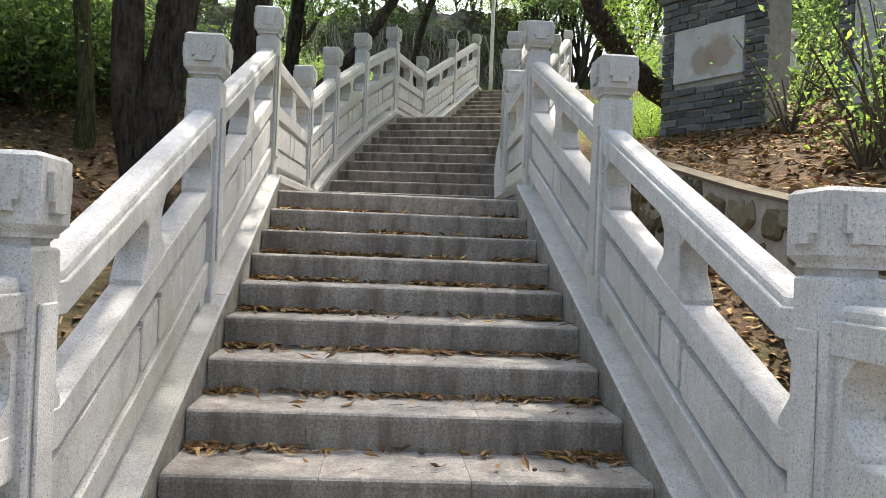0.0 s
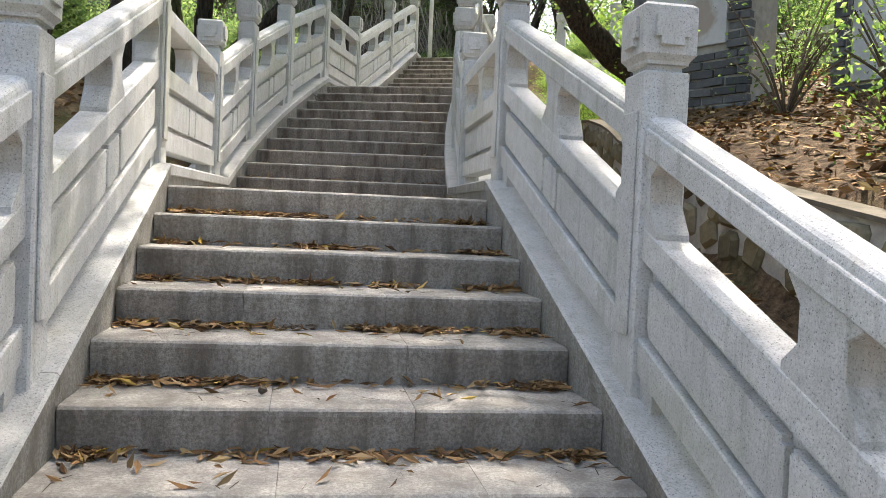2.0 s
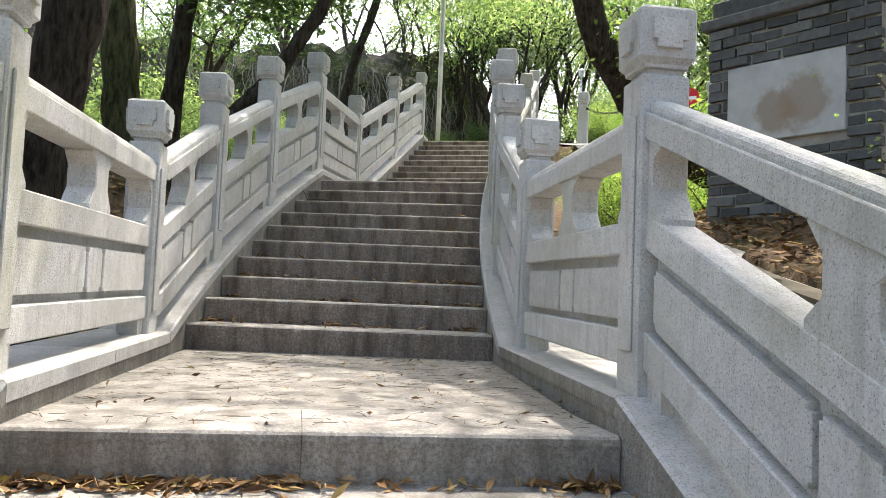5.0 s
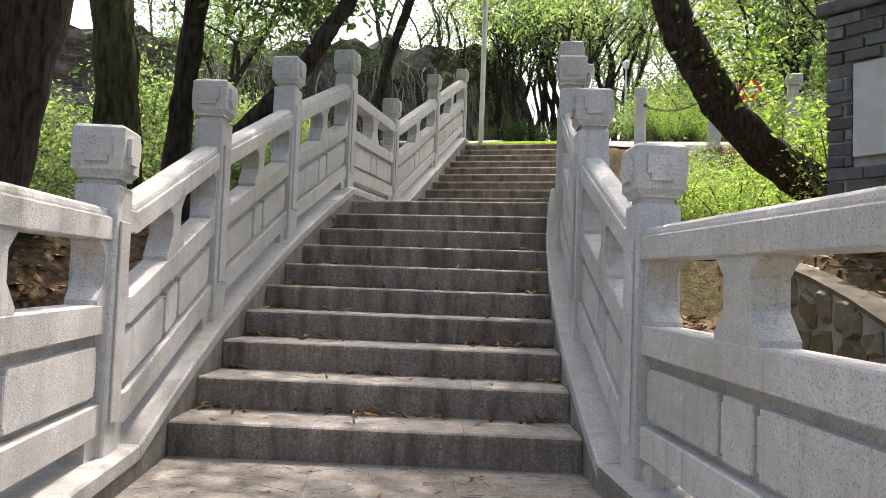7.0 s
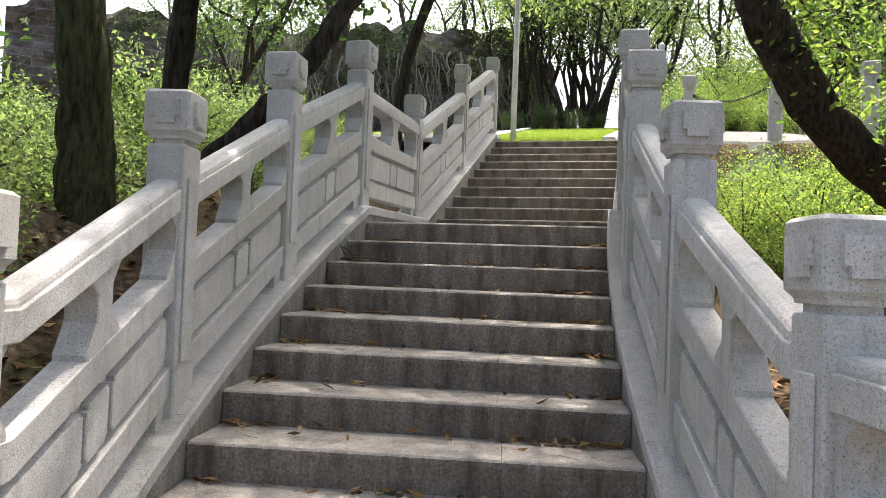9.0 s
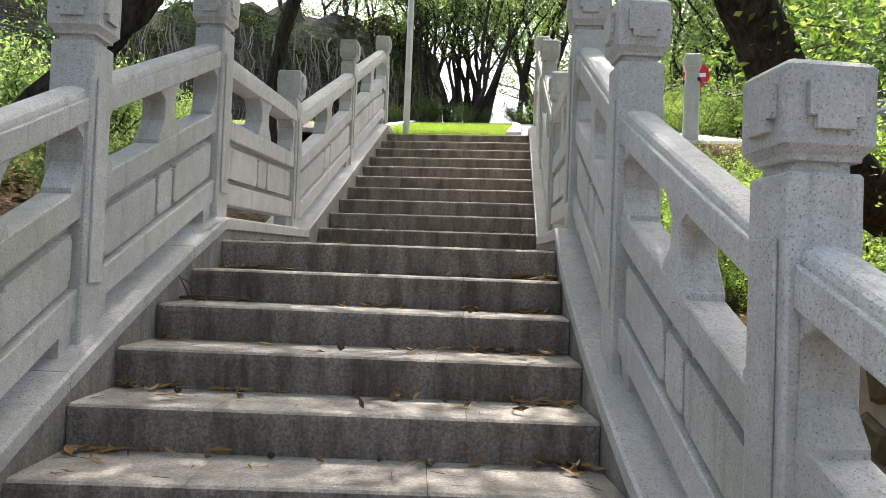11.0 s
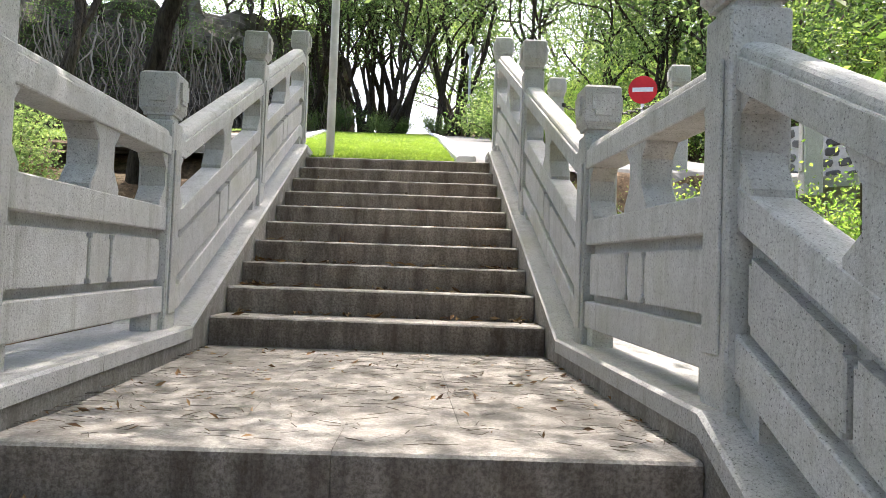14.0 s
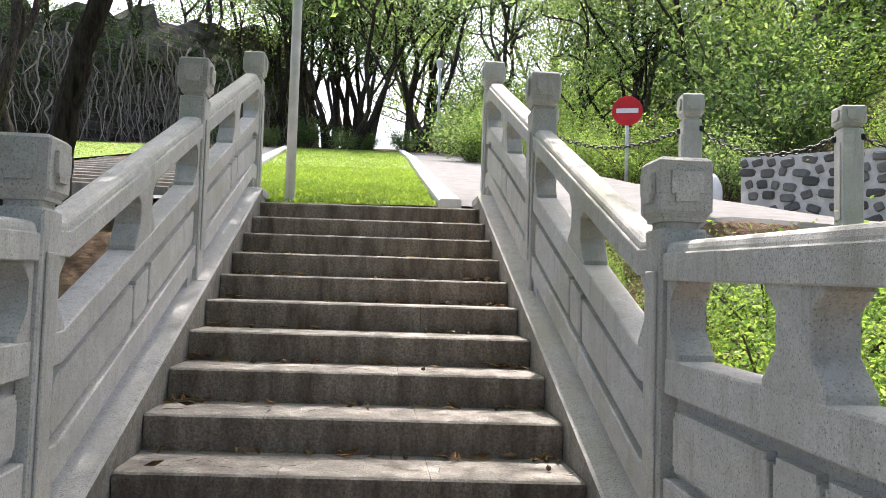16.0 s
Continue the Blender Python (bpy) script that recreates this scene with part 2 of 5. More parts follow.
# ---- building helpers ----
def mesh_of(name, bm, material, smooth=False):
    me = bpy.data.meshes.new(name)
    bm.normal_update()
    bm.to_mesh(me)
    bm.free()
    me.materials.append(material)
    if smooth:
        for p in me.polygons:
            p.use_smooth = True
    return me


def part(name, bm, material, parent=None, label="", smooth=False):
    ob = new(name, mesh_of(name, bm, material, smooth) if isinstance(bm, bmesh.types.BMesh) else bm)
    if parent is not None:
        ob.parent = parent
    if label:
        tagged(ob, label)
    return ob


def thing(name, label, category, group="", kind="", at=None):
    ob = new(name)
    ob.empty_display_size = 0.1
    if at is not None:
        ob.matrix_world = at
    return tagged(ob, label, category, group, kind)


def box(bm, lo, hi, bevel=0.0):
    r = bmesh.ops.create_cube(bm, size=1.0)
    for v in r["verts"]:
        v.co = Vector([lo[i] + (v.co[i] + 0.5) * (hi[i] - lo[i]) for i in range(3)])
    if bevel:
        es = list({e for v in r["verts"] for e in v.link_edges})
        bmesh.ops.bevel(bm, geom=es, offset=bevel, segments=1, affect="EDGES")
    return bm


def prism(bm, rings):
    """A closed solid through rings of equal length."""
    vs = [[bm.verts.new(p) for p in r] for r in rings]
    k = len(vs[0])
    for a, b in zip(vs, vs[1:]):
        for i in range(k):
            bm.faces.new((a[i], a[(i + 1) % k], b[(i + 1) % k], b[i]))
    bm.faces.new(vs[0][::-1])
    bm.faces.new(vs[-1])
    return bm


def tidy(bm):
    bmesh.ops.recalc_face_normals(bm, faces=bm.faces)
    return bm


def tube(bm, pts, radii, seg=9, rough=0.0, seed=0):
    pts = [Vector(p) for p in pts]
    rings = []
    for i, p in enumerate(pts):
        d = (pts[min(i + 1, len(pts) - 1)] - pts[max(i - 1, 0)]).normalized()
        s = d.cross(Vector((0.31, 0.95, 0.05)))
        s = s.normalized() if s.length > 1e-3 else Vector((1, 0, 0))
        t = d.cross(s)
        ring = []
        for j in range(seg):
            a = 2 * math.pi * j / seg
            k = 1 + rough * noise.noise(Vector((i * 0.6 + seed, math.cos(a) * 1.3, math.sin(a) * 1.3)))
            ring.append(p + (s * math.cos(a) + t * math.sin(a)) * radii[i] * k)
        rings.append(ring)
    return prism(bm, rings)


def soft_path(pts, steps=5):
    """A smooth line through the points."""
    pts = [Vector(p) for p in pts]
    out = []
    for i in range(len(pts) - 1):
        p0, p1, p2, p3 = pts[max(i - 1, 0)], pts[i], pts[i + 1], pts[min(i + 2, len(pts) - 1)]
        for k in range(steps):
            t = k / steps
            out.append(0.5 * (2 * p1 + (p2 - p0) * t + (2 * p0 - 5 * p1 + 4 * p2 - p3) * t * t + (3 * p1 - p0 - 3 * p2 + p3) * t ** 3))
    return out + [pts[-1]]


def lerp(a, b, t):
    return a + (b - a) * t


# ---- plan of the stairs ----
RISE = 0.17
BASE = (0.0, 1.747, 3.499)
TOP = BASE[2] + 10 * RISE
EDGE = {  # side: per flight the middle of the edge line, its tread and its bend
    "L": (((-0.900, 4.000), (-0.0146, 0.4124), (0, 0)), ((-0.622, 10.500), (0.0855, 0.404), (0.0516, -0.0228)), ((1.133, 16.407), (0.1235, 0.3945), (0, 0))),
    "R": (((1.0445, 4.000), (-0.0146, 0.4124), (0, 0)), ((1.3035, 10.084), (0.0679, 0.3664), (0.0369, -0.0369)), ((2.9475, 15.729), (0.1252, 0.3950), (0, 0)))}


def edge(side, f, n):
    """The end of the nosing of step n (1 to 10) of flight f, in plan."""
    c, d, q = EDGE[side][f]
    k = min(max(n, 0.5), 10.5) - 5.5
    k2 = n - 5.5 - k
    dd = [d[i] + q[i] * 2 * k / 10 for i in (0, 1)]
    return Vector([c[i] + d[i] * k + q[i] * k * k / 10 + dd[i] * k2 for i in (0, 1)])


LIFT, KW = 0.115, 0.42  # stringer above the nosings, its width


def kerb_line(side):
    """Nodes (plan, top) of a kerb's inner edge, and where each (flight, step) lies on it."""
    nodes = [(edge(side, 0, -8.0), 0.13)]
    for f in range(3):
        for n in ([0.1, 5, 10.1] if f != 1 else [0.1, 1, 2, 3, 4, 5, 6, 7, 8, 9, 10.1]):
            nodes.append((edge(side, f, n), BASE[f] + RISE * n + LIFT))
    nodes.append((edge(side, 2, 11.1), TOP + 0.13))
    s, acc = [0.0], 0.0
    for a, b in zip(nodes, nodes[1:]):
        acc += (b[0] - a[0]).length
        s.append(acc)
    return nodes, s


LINES = {k: kerb_line(k) for k in "LR"}


def on_line(side, s, off=0.0):
    """Plan point at s along a kerb, off metres outwards, its height, and the way along."""
    nodes, ss = LINES[side]
    i = max(0, min(len(ss) - 2, int(np.searchsorted(ss, s)) - 1))
    t = (s - ss[i]) / (ss[i + 1] - ss[i])
    way = [(nodes[k + 1][0] - nodes[k][0]).normalized() for k in range(len(nodes) - 1)]
    at_a = (way[max(i - 1, 0)] + way[i]).normalized()
    at_b = (way[i] + way[min(i + 1, len(way) - 1)]).normalized()
    d = at_a.lerp(at_b, t).normalized()
    p = nodes[i][0].lerp(nodes[i + 1][0], t)
    o = Vector((-d.y, d.x)) if side == "L" else Vector((d.y, -d.x))
    return p + o * off, lerp(nodes[i][1], nodes[i + 1][1], t), d


def s_of(side, f, n):
    p = edge(side, f, n)
    nodes, ss = LINES[side]
    best = min(range(len(nodes) - 1), key=lambda i: min(((nodes[i][0].lerp(nodes[i + 1][0], k / 20)) - p).length for k in range(21)))
    d = nodes[best + 1][0] - nodes[best][0]
    return ss[best] + max(0, min(1, (p - nodes[best][0]).dot(d) / d.length_squared)) * d.length


# height of the walking line over y, and the middle of the stairs over y
MID = [(edge("L", f, n) + edge("R", f, n)) / 2 for f in range(3) for n in (0, 10)]
FLOOR_Y = [-60.0] + [m.y for m in MID]
FLOOR_Z = [0.0, 0.0, 1.7, BASE[1], BASE[1] + 1.7, BASE[2], TOP]
MID_X = [MID[0].x + 0.0] + [m.x for m in MID]


def floor_z(y):
    return float(np.interp(y, FLOOR_Y, FLOOR_Z))


def mid_x(y):
    return float(np.interp(y, FLOOR_Y, MID_X)) + max(0.0, y - MID[-1].y) * 0.335


def smooth(a, b, x):
    t = max(0.0, min(1.0, (x - a) / (b - a)))
    return t * t * (3 - 2 * t)


AXIS = Vector((0.335, 0.942))
HEAD = (MID[-1].x, MID[-1].y)
WALL_D = 1.80  # stone retaining wall, from the middle of the stairs to the right


def along(x, y):
    return (x - HEAD[0]) * AXIS.x + (y - HEAD[1]) * AXIS.y


def plateau(x, y):
    return TOP - 0.02 + 0.204 * max(0.0, min(30.0, along(x, y) - 0.3)) * (1 - 0.75 * smooth(4.5, 7.5, x - mid_x(y)) * (1 - smooth(20, 40, y)))


def road_edge(y):
    return float(np.interp(y, (12, 13, 16.3, 17.6, 19.4, 21), (9.0, 8.3, 6.9, 6.2, 5.5, 4.8)))


def wall_top(y):
    """Top of the retaining wall right of the stairs."""
    return float(np.interp(y, (-3, 1, 4, 5.5, 8.57, 9.5, 11, 12.5), (0.5, 0.85, 1.52, 1.80, 2.43, 2.70, 2.98, 3.15)))


def height(x, y):
    """The ground."""
    d = x - mid_x(y)
    f = floor_z(y)
    n = 0.10 * noise.noise(Vector((x * 0.6, y * 0.6, 3.1))) + 0.04 * noise.noise(Vector((x * 2.1, y * 2.1, 7.7)))
    low = f - 0.42
    if d < -1.3:
        e = -d - 1.3
        h = low + 0.30 * (1 - 0.85 * smooth(10.5, 14.0, y)) * min(e, 5.0) * smooth(0.2, 2.0, e) + n * smooth(0.0, 1.0, e)
    elif d > 1.3:
        e = d - 1.3
        h = min(low, wall_top(y) - 0.75 if 7 < y < 13 else low) + n * 0.4
        bank = wall_top(y) + 0.04 + 0.27 * min(max(0.0, d - 2.9), 6.0) + n
        h = lerp(h, bank, smooth(2.82, 2.90, d) * (1 - smooth(11.8, 13.5, y)))
        road = TOP - 0.03 - 0.17 * (1 - smooth(17.0, 19.5, y))
        h = lerp(h, road, smooth(12.0, 13.0, y) * smooth(0.0, 0.08, x - road_edge(y)))
        hill = TOP + 0.9 + 0.42 * max(0.0, x - 11.5 + 0.30 * (y - 20))
        if x > 9 and y > 8:
            h = lerp(h, max(h, hill), smooth(0.0, 0.6, x - (11.9 - 0.42 * (y - 20))))
    else:
        h = low
    up = smooth(17.6, 18.2, y + 0.36 * (x - 2.6))
    if up > 0:
        far = plateau(x, y)
        if x > 9 - 0.05 * (y - 20):
            far = max(far, min(h, far + 14))
        h = lerp(h, far, up)
    return h


# ---- ground ----
def spread(lo, hi, fine_lo, fine_hi, step, far):
    a = list(np.arange(fine_lo, fine_hi + step / 2, step))
    x, s = fine_lo, step
    while x > lo:
        s *= 1.35
        x -= s
        a.insert(0, x)
    x, s = fine_hi, step
    while x < hi:
        s *= 1.35
        x += s
        a.append(x)
    return a


def sheet(name, xs, ys, fn, material):
    verts = [(x, y, fn(x, y)) for y in ys for x in xs]
    w = len(xs)
    faces = [(j * w + i, j * w + i + 1, (j + 1) * w + i + 1, (j + 1) * w + i) for j in range(len(ys) - 1) for i in range(w - 1)]
    me = bpy.data.meshes.new(name)
    me.from_pydata(verts, [], faces)
    me.materials.append(material)
    for p in me.polygons:
        p.use_smooth = True
    return new(name, me)


tagged(sheet("ground", spread(-1500, 1500, -9, 16, 0.22, 0), spread(-1500, 1500, -3, 30, 0.22, 0), height, SOIL),
       "sloping hillside soil covered with brown leaf litter", "ground", kind="structure")

# ---- stairs ----
stairs = thing("stairs", "three flights of worn grey stone steps with dark risers", "stairs", kind="structure")


def step_piece(f, n, t0, t1):
    """One stone of a step: rounded nosing, tread to just under the next riser."""
    bm = bmesh.new()
    z = BASE[f] + RISE * n
    depth = 1.12
    rings = []
    for t in (t0, t1):
        a = edge("L", f, n).lerp(edge("R", f, n), t)
        b = edge("L", f, n + depth).lerp(edge("R", f, n + depth), t)
        w = (b - a).normalized()
        prof = [(0.006, -RISE - 0.02), (0.002, -0.05), (0.0, -0.030), (0.004, -0.012), (0.013, -0.003), (0.028, 0.0), ((b - a).length, 0.004), ((b - a).length, -RISE - 0.02)]
        rings.append([Vector((a.x + w.x * u, a.y + w.y * u, z + v)) for u, v in prof])
    return tidy(prism(bm, rings))


rs = random.Random(4)
for f in range(3):
    for n in range(1, 11):
        cuts = [0.0, rs.uniform(0.26, 0.40), rs.uniform(0.60, 0.76), 1.0]
        if n == 10:
            cuts = [0.0, rs.uniform(0.4, 0.6), 1.0]
        wid = (edge("L", f, n) - edge("R", f, n)).length
        for a, b in zip(cuts, cuts[1:]):
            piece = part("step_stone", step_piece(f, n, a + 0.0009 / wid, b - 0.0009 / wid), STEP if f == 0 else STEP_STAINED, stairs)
            # Upward faces take the paler tread, vertical ones keep the painted riser shade.
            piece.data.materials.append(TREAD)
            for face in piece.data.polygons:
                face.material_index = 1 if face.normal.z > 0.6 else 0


def landing(name, p00, p01, p10, p11, z0, z1, nx, ny, seed):
    """A landing of large slabs between a near and a far edge."""
    th = thing(name, "dusty pale stone landing with scattered twigs", "landing", kind="structure")
    r = random.Random(seed)
    for j in range(ny):
        xs = [0.0] + [(i + r.uniform(-0.12, 0.12)) / nx for i in range(1, nx)] + [1.0]
        for a, b in zip(xs, xs[1:]):
            bm = bmesh.new()
            ring = []
            for v, u in ((j / ny, a), (j / ny, b), ((j + 1) / ny, b), ((j + 1) / ny, a)):
                p = p00.lerp(p10, u).lerp(p01.lerp(p11, u), v)
                ring.append((p, lerp(z0, z1, v)))
            c = sum((q[0] for q in ring), Vector((0, 0))) / 4
            tops = [Vector((*(q[0] + (c - q[0]).normalized() * 0.0014), q[1] + 0.002)) for q in ring]
            bots = [t - Vector((0, 0, 0.12)) for t in tops]
            part("slab", tidy(prism(bm, [bots, tops])), LANDING, th)


def w_in(p, q, d):
    return p + (q - p).normalized() * d


landing("landing_bottom", edge("L", 0, -8), edge("L", 0, 1), edge("R", 0, -8), edge("R", 0, 1), 0.0, 0.0, 3, 4, 1)
landing("landing_1", edge("L", 0, 11.1), edge("L", 1, 1.05), edge("R", 0, 11.1), edge("R", 1, 1.05), 1.70, BASE[1], 3, 3, 2)
landing("landing_2", edge("L", 1, 11.1), edge("L", 2, 1.05), edge("R", 1, 11.1), edge("R", 2, 1.05), BASE[1] + 1.70, BASE[2], 3, 3, 3)
landing("landing_top", edge("L", 2, 11.0), edge("L", 2, 12.2), edge("R", 2, 11.0), edge("R", 2, 12.2), TOP, TOP + 0.02, 3, 1, 5)


def kerb(side):
    th = thing("stringer_kerb", "pale granite kerb flanking the steps", "kerb", kind="structure")
    nodes, ss = LINES[side]
    cuts = [ss[0]]
    for a, b in zip(ss, ss[1:]):
        if b - cuts[-1] > 1.15:
            k = max(1, round((b - cuts[-1]) / 1.5))
            c0 = cuts[-1]
            cuts += [lerp(c0, b, (i + 1) / k) for i in range(k)]
    cuts[-1] = ss[-1]
    for a, b in zip(cuts, cuts[1:]):
        bm = bmesh.new()
        inner = [s for s in ss if a + 0.02 < s < b - 0.02]
        rings = []
        for s in [a + 0.0015] + inner + [b - 0.0015]:
            ring = []
            for off, dz in ((0.004, -0.75), (0.004, -0.072), (-0.010, -0.068), (-0.010, -0.010), (0.002, 0.0), (KW - 0.01, 0.0), (KW, -0.01), (KW, -0.9)):
                p, z, d = on_line(side, s, off)
                ring.append(Vector((p.x, p.y, z + dz)))
            rings.append(ring)
        piece = part("kerb_stone", tidy(prism(bm, rings)), KERB, th)
        piece.data.materials.append(KERB_SIDE)
        for face in piece.data.polygons:
            face.material_index = 1 if abs(face.normal.z) < 0.3 and face.area > 0.1 else 0


kerb("L")
kerb("R")

# ---- balustrade ----
POST_W, POST_H, POST_OFF = 0.178, 1.29, 0.145


def plaque(bm, w, h, m):
    """A raised plaque with notched lower corners."""
    a, b = w / 2, h / 2
    pts = [(-a, b), (a, b), (a, -b * 0.45), (a * 0.72, -b * 0.45), (a * 0.72, -b), (-a * 0.72, -b), (-a * 0.72, -b * 0.45), (-a, -b * 0.45)]
    prism(bm, [[m @ Vector((x, 0.0, y)) for x, y in pts], [m @ Vector((x * 0.985, -0.016, y * 0.985)) for x, y in pts]])


def balustrade_post():
    th = thing("balustrade_post", "pale speckled granite post with a carved square cap", "post", "balustrade posts")
    h = POST_W / 2
    bm = bmesh.new()
    box(bm, (-h, -h, -0.22), (h, h, 1.045), 0.008)
    part("shaft", bm, GRANITE, th)
    for sx in (-1, 1):
        bm = bmesh.new()
        x = sx * h
        box(bm, (min(x, x + sx * 0.012), -h * 0.62, 0.075), (max(x, x + sx * 0.012), h * 0.62, 0.90), 0.004)
        part("raised_strip", bm, GRANITE, th)
    bm = bmesh.new()
    prof = [(h - 0.004, 1.040), (h - 0.020, 1.048), (h - 0.020, 1.068), (h - 0.004, 1.070), (h - 0.002, 1.082), (h + 0.016, 1.104), (h + 0.016, 1.276), (h + 0.002, 1.289), (0.01, 1.29)]
    rings = []
    for r, z in prof:
        c = 0.007 if r > 0.02 else 0.001
        rings.append([Vector((x, y, z)) for x, y in ((r - c, -r), (r, -r + c), (r, r - c), (r - c, r), (-r + c, r), (-r, r - c), (-r, -r + c), (-r + c, -r))])
    prism(bm, rings)
    part("cap", tidy(bm), GRANITE, th)
    for k in range(4):
        bm = bmesh.new()
        plaque(bm, 0.125, 0.105, pose(0, 0, 1.187, 0, 0, 90 * k) @ pose(0, -h - 0.0165, 0))
        part("plaque", tidy(bm), GRANITE, th)
    return th


def loft(bm, us, section, mapf):
    """A bar along us with a section of (across, up) points."""
    return prism(bm, [[mapf(u, w, v) for w, v in section] for u in us])


def chamfered(hw, v0, v1, c=0.012):
    return [(-hw + c, v0), (hw - c, v0), (hw, v0 + c), (hw, v1 - c), (hw - c, v1), (-hw + c, v1), (-hw, v1 - c), (-hw, v0 + c)]


def cut_slab(bm, poly, hw, mapf):
    c = 0.005
    cx = sum(p[0] for p in poly) / len(poly)
    cy = sum(p[1] for p in poly) / len(poly)

    def shrink(p):
        return (p[0] - math.copysign(c, p[0] - cx), p[1])
    ins = [shrink(p) for p in poly]
    prism(bm, [[mapf(u, -hw, v) for u, v in ins], [mapf(u, -hw + c, v) for u, v in poly], [mapf(u, hw - c, v) for u, v in poly], [mapf(u, hw, v) for u, v in ins]])


def balustrade_panel(side, s0, s1, label, stretch=1.0):
    """Two-light granite panel between the posts at s0 and s1, sheared along the stringer."""
    p0, z0, _ = on_line(side, s0, POST_OFF)
    p1, z1, _ = on_line(side, s1, POST_OFF)
    way = (p1 - p0).normalized()
    out = Vector((-way.y, way.x))
    length = (p1 - p0).length
    a, b = POST_W / 2 - 0.004, length - POST_W / 2 + 0.004

    def mapf(u, w, v):
        z = on_line(side, lerp(s0, s1, u / length), POST_OFF)[1]
        q = p0 + way * u + out * w
        return Vector((q.x, q.y, z + v * stretch))
    knees = sorted({a, b} | {(s - s0) / (s1 - s0) * length for s in LINES[side][1] if a + 0.03 < (s - s0) / (s1 - s0) * length < b - 0.03})
    th = thing("stone_balustrade", label, "balustrade", "balustrade panels", at=Matrix.Translation((p0.x, p0.y, z0)))
    back = th.matrix_world.inverted()

    def add(name, fill):
        bm = bmesh.new()
        fill(bm)
        tidy(bm)
        bm.transform(back)
        part(name, bm, GRANITE, th)
    half = [(0.071, 0.868), (0.075, 0.873), (0.075, 0.957), (0.072, 0.962), (0.062, 0.962), (0.062, 0.973), (0.058, 0.988), (0.047, 0.998), (0.026, 1.003)]
    rail = [(-0.071, 0.868)] + half + [(-w, v) for w, v in reversed(half[1:])]
    add("top_rail", lambda bm: loft(bm, knees, rail, mapf))
    add("middle_rail", lambda bm: loft(bm, knees, chamfered(0.065, 0.49, 0.61, 0.006), mapf))
    add("bottom_rail", lambda bm: loft(bm, knees, chamfered(0.065, 0.085, 0.215, 0.006), mapf))
    add("field", lambda bm: loft(bm, knees, chamfered(0.020, 0.21, 0.495, 0.004), mapf))
    m = (a + b) / 2
    sm = 0.075 * min(1.4, (b - a) / 1.2)
    g = 0.026
    i0, i1 = a + 0.05, b - 0.05
    for u0, u1 in ((i0, m - sm - g), (m - sm, m + sm), (m + sm + g, i1)):
        nt = 0.014

        def plate(bm, u0=u0, u1=u1):
            poly = [(u0 + nt, 0.250), (u1 - nt, 0.250), (u1 - nt, 0.270), (u1, 0.270), (u1, 0.425), (u1 - nt, 0.425), (u1 - nt, 0.445), (u0 + nt, 0.445), (u0 + nt, 0.425), (u0, 0.425), (u0, 0.270), (u0 + nt, 0.270)]
            cut_slab(bm, poly, 0.056, mapf)
        add("plate", plate)
    hb = 0.115 * min(1.35, (b - a) / 1.25)
    top, bot = 0.870, 0.608

    def half(sgn, u):
        w = hb * 0.72
        return [(u, bot), (u + sgn * w, bot), (u + sgn * w, bot + 0.022), (u + sgn * (w - 0.075), bot + 0.10), (u + sgn * (w - 0.075), top - 0.065), (u + sgn * (w - 0.02), top - 0.012), (u + sgn * (w - 0.02), top), (u, top)]
    add("baluster", lambda bm: cut_slab(bm, half(1, a), 0.062, mapf))
    add("baluster", lambda bm: cut_slab(bm, half(-1, b), 0.062, mapf))
    q = [(m - hb, bot), (m + hb, bot), (m + hb, bot + 0.022), (m + hb - 0.065, bot + 0.10), (m + hb - 0.065, top - 0.065), (m + hb - 0.01, top - 0.012), (m + hb - 0.01, top), (m - hb + 0.01, top), (m - hb + 0.01, top - 0.012), (m - hb + 0.065, top - 0.065), (m - hb + 0.065, bot + 0.10), (m - hb, bot + 0.022)]
    add("baluster", lambda bm: cut_slab(bm, q, 0.062, mapf))
    for u0, u1 in ((a, a + 0.11), (b - 0.11, b)):
        add("foot_block", lambda bm, u0=u0, u1=u1: loft(bm, [u0, u1], chamfered(0.05, -0.03, 0.09, 0.006), mapf))
    return th


def post_stations(side):
    out = [(s_of(side, 0, -6.0), 0.0)]
    for f, k in ((0, 2), (1, 3), (2, 2)):
        a, b = s_of(side, f, -0.35), s_of(side, f, 10.3 if f < 2 else 10.75)
        out += [(lerp(a, b, i / k), (0.03, 0.05, 0.0)[f] + (0.0 if i == 0 else (0.04, 0.02, 0.0)[f] if i == k else 0.08)) for i in range(k + 1)]
    return out


first_post = None
for side in "LR":
    st = post_stations(side)
    for s, dz in st:
        p, z, d = on_line(side, s, POST_OFF)
        z += dz
        m = pose(p.x, p.y, z, 0, 0, math.degrees(math.atan2(d.y, d.x)) - 90)
        if s > s_of(side, 2, -0.5):
            m = m @ Matrix.Diagonal((0.9, 0.9, 1, 1))
        if first_post is None:
            first_post = balustrade_post()
            first_post.matrix_world = m
        else:
            copy_thing(first_post, m)
    for i, ((a, _), (b, _)) in enumerate(zip(st, st[1:])):
        level = i in (0, 3, 7)
        balustrade_panel(side, a, b, "level granite balustrade panel beside the landing" if level else "sloping granite balustrade panel rising along the steps", 1.0 if level else 1.05 if i == 4 else 1.02)


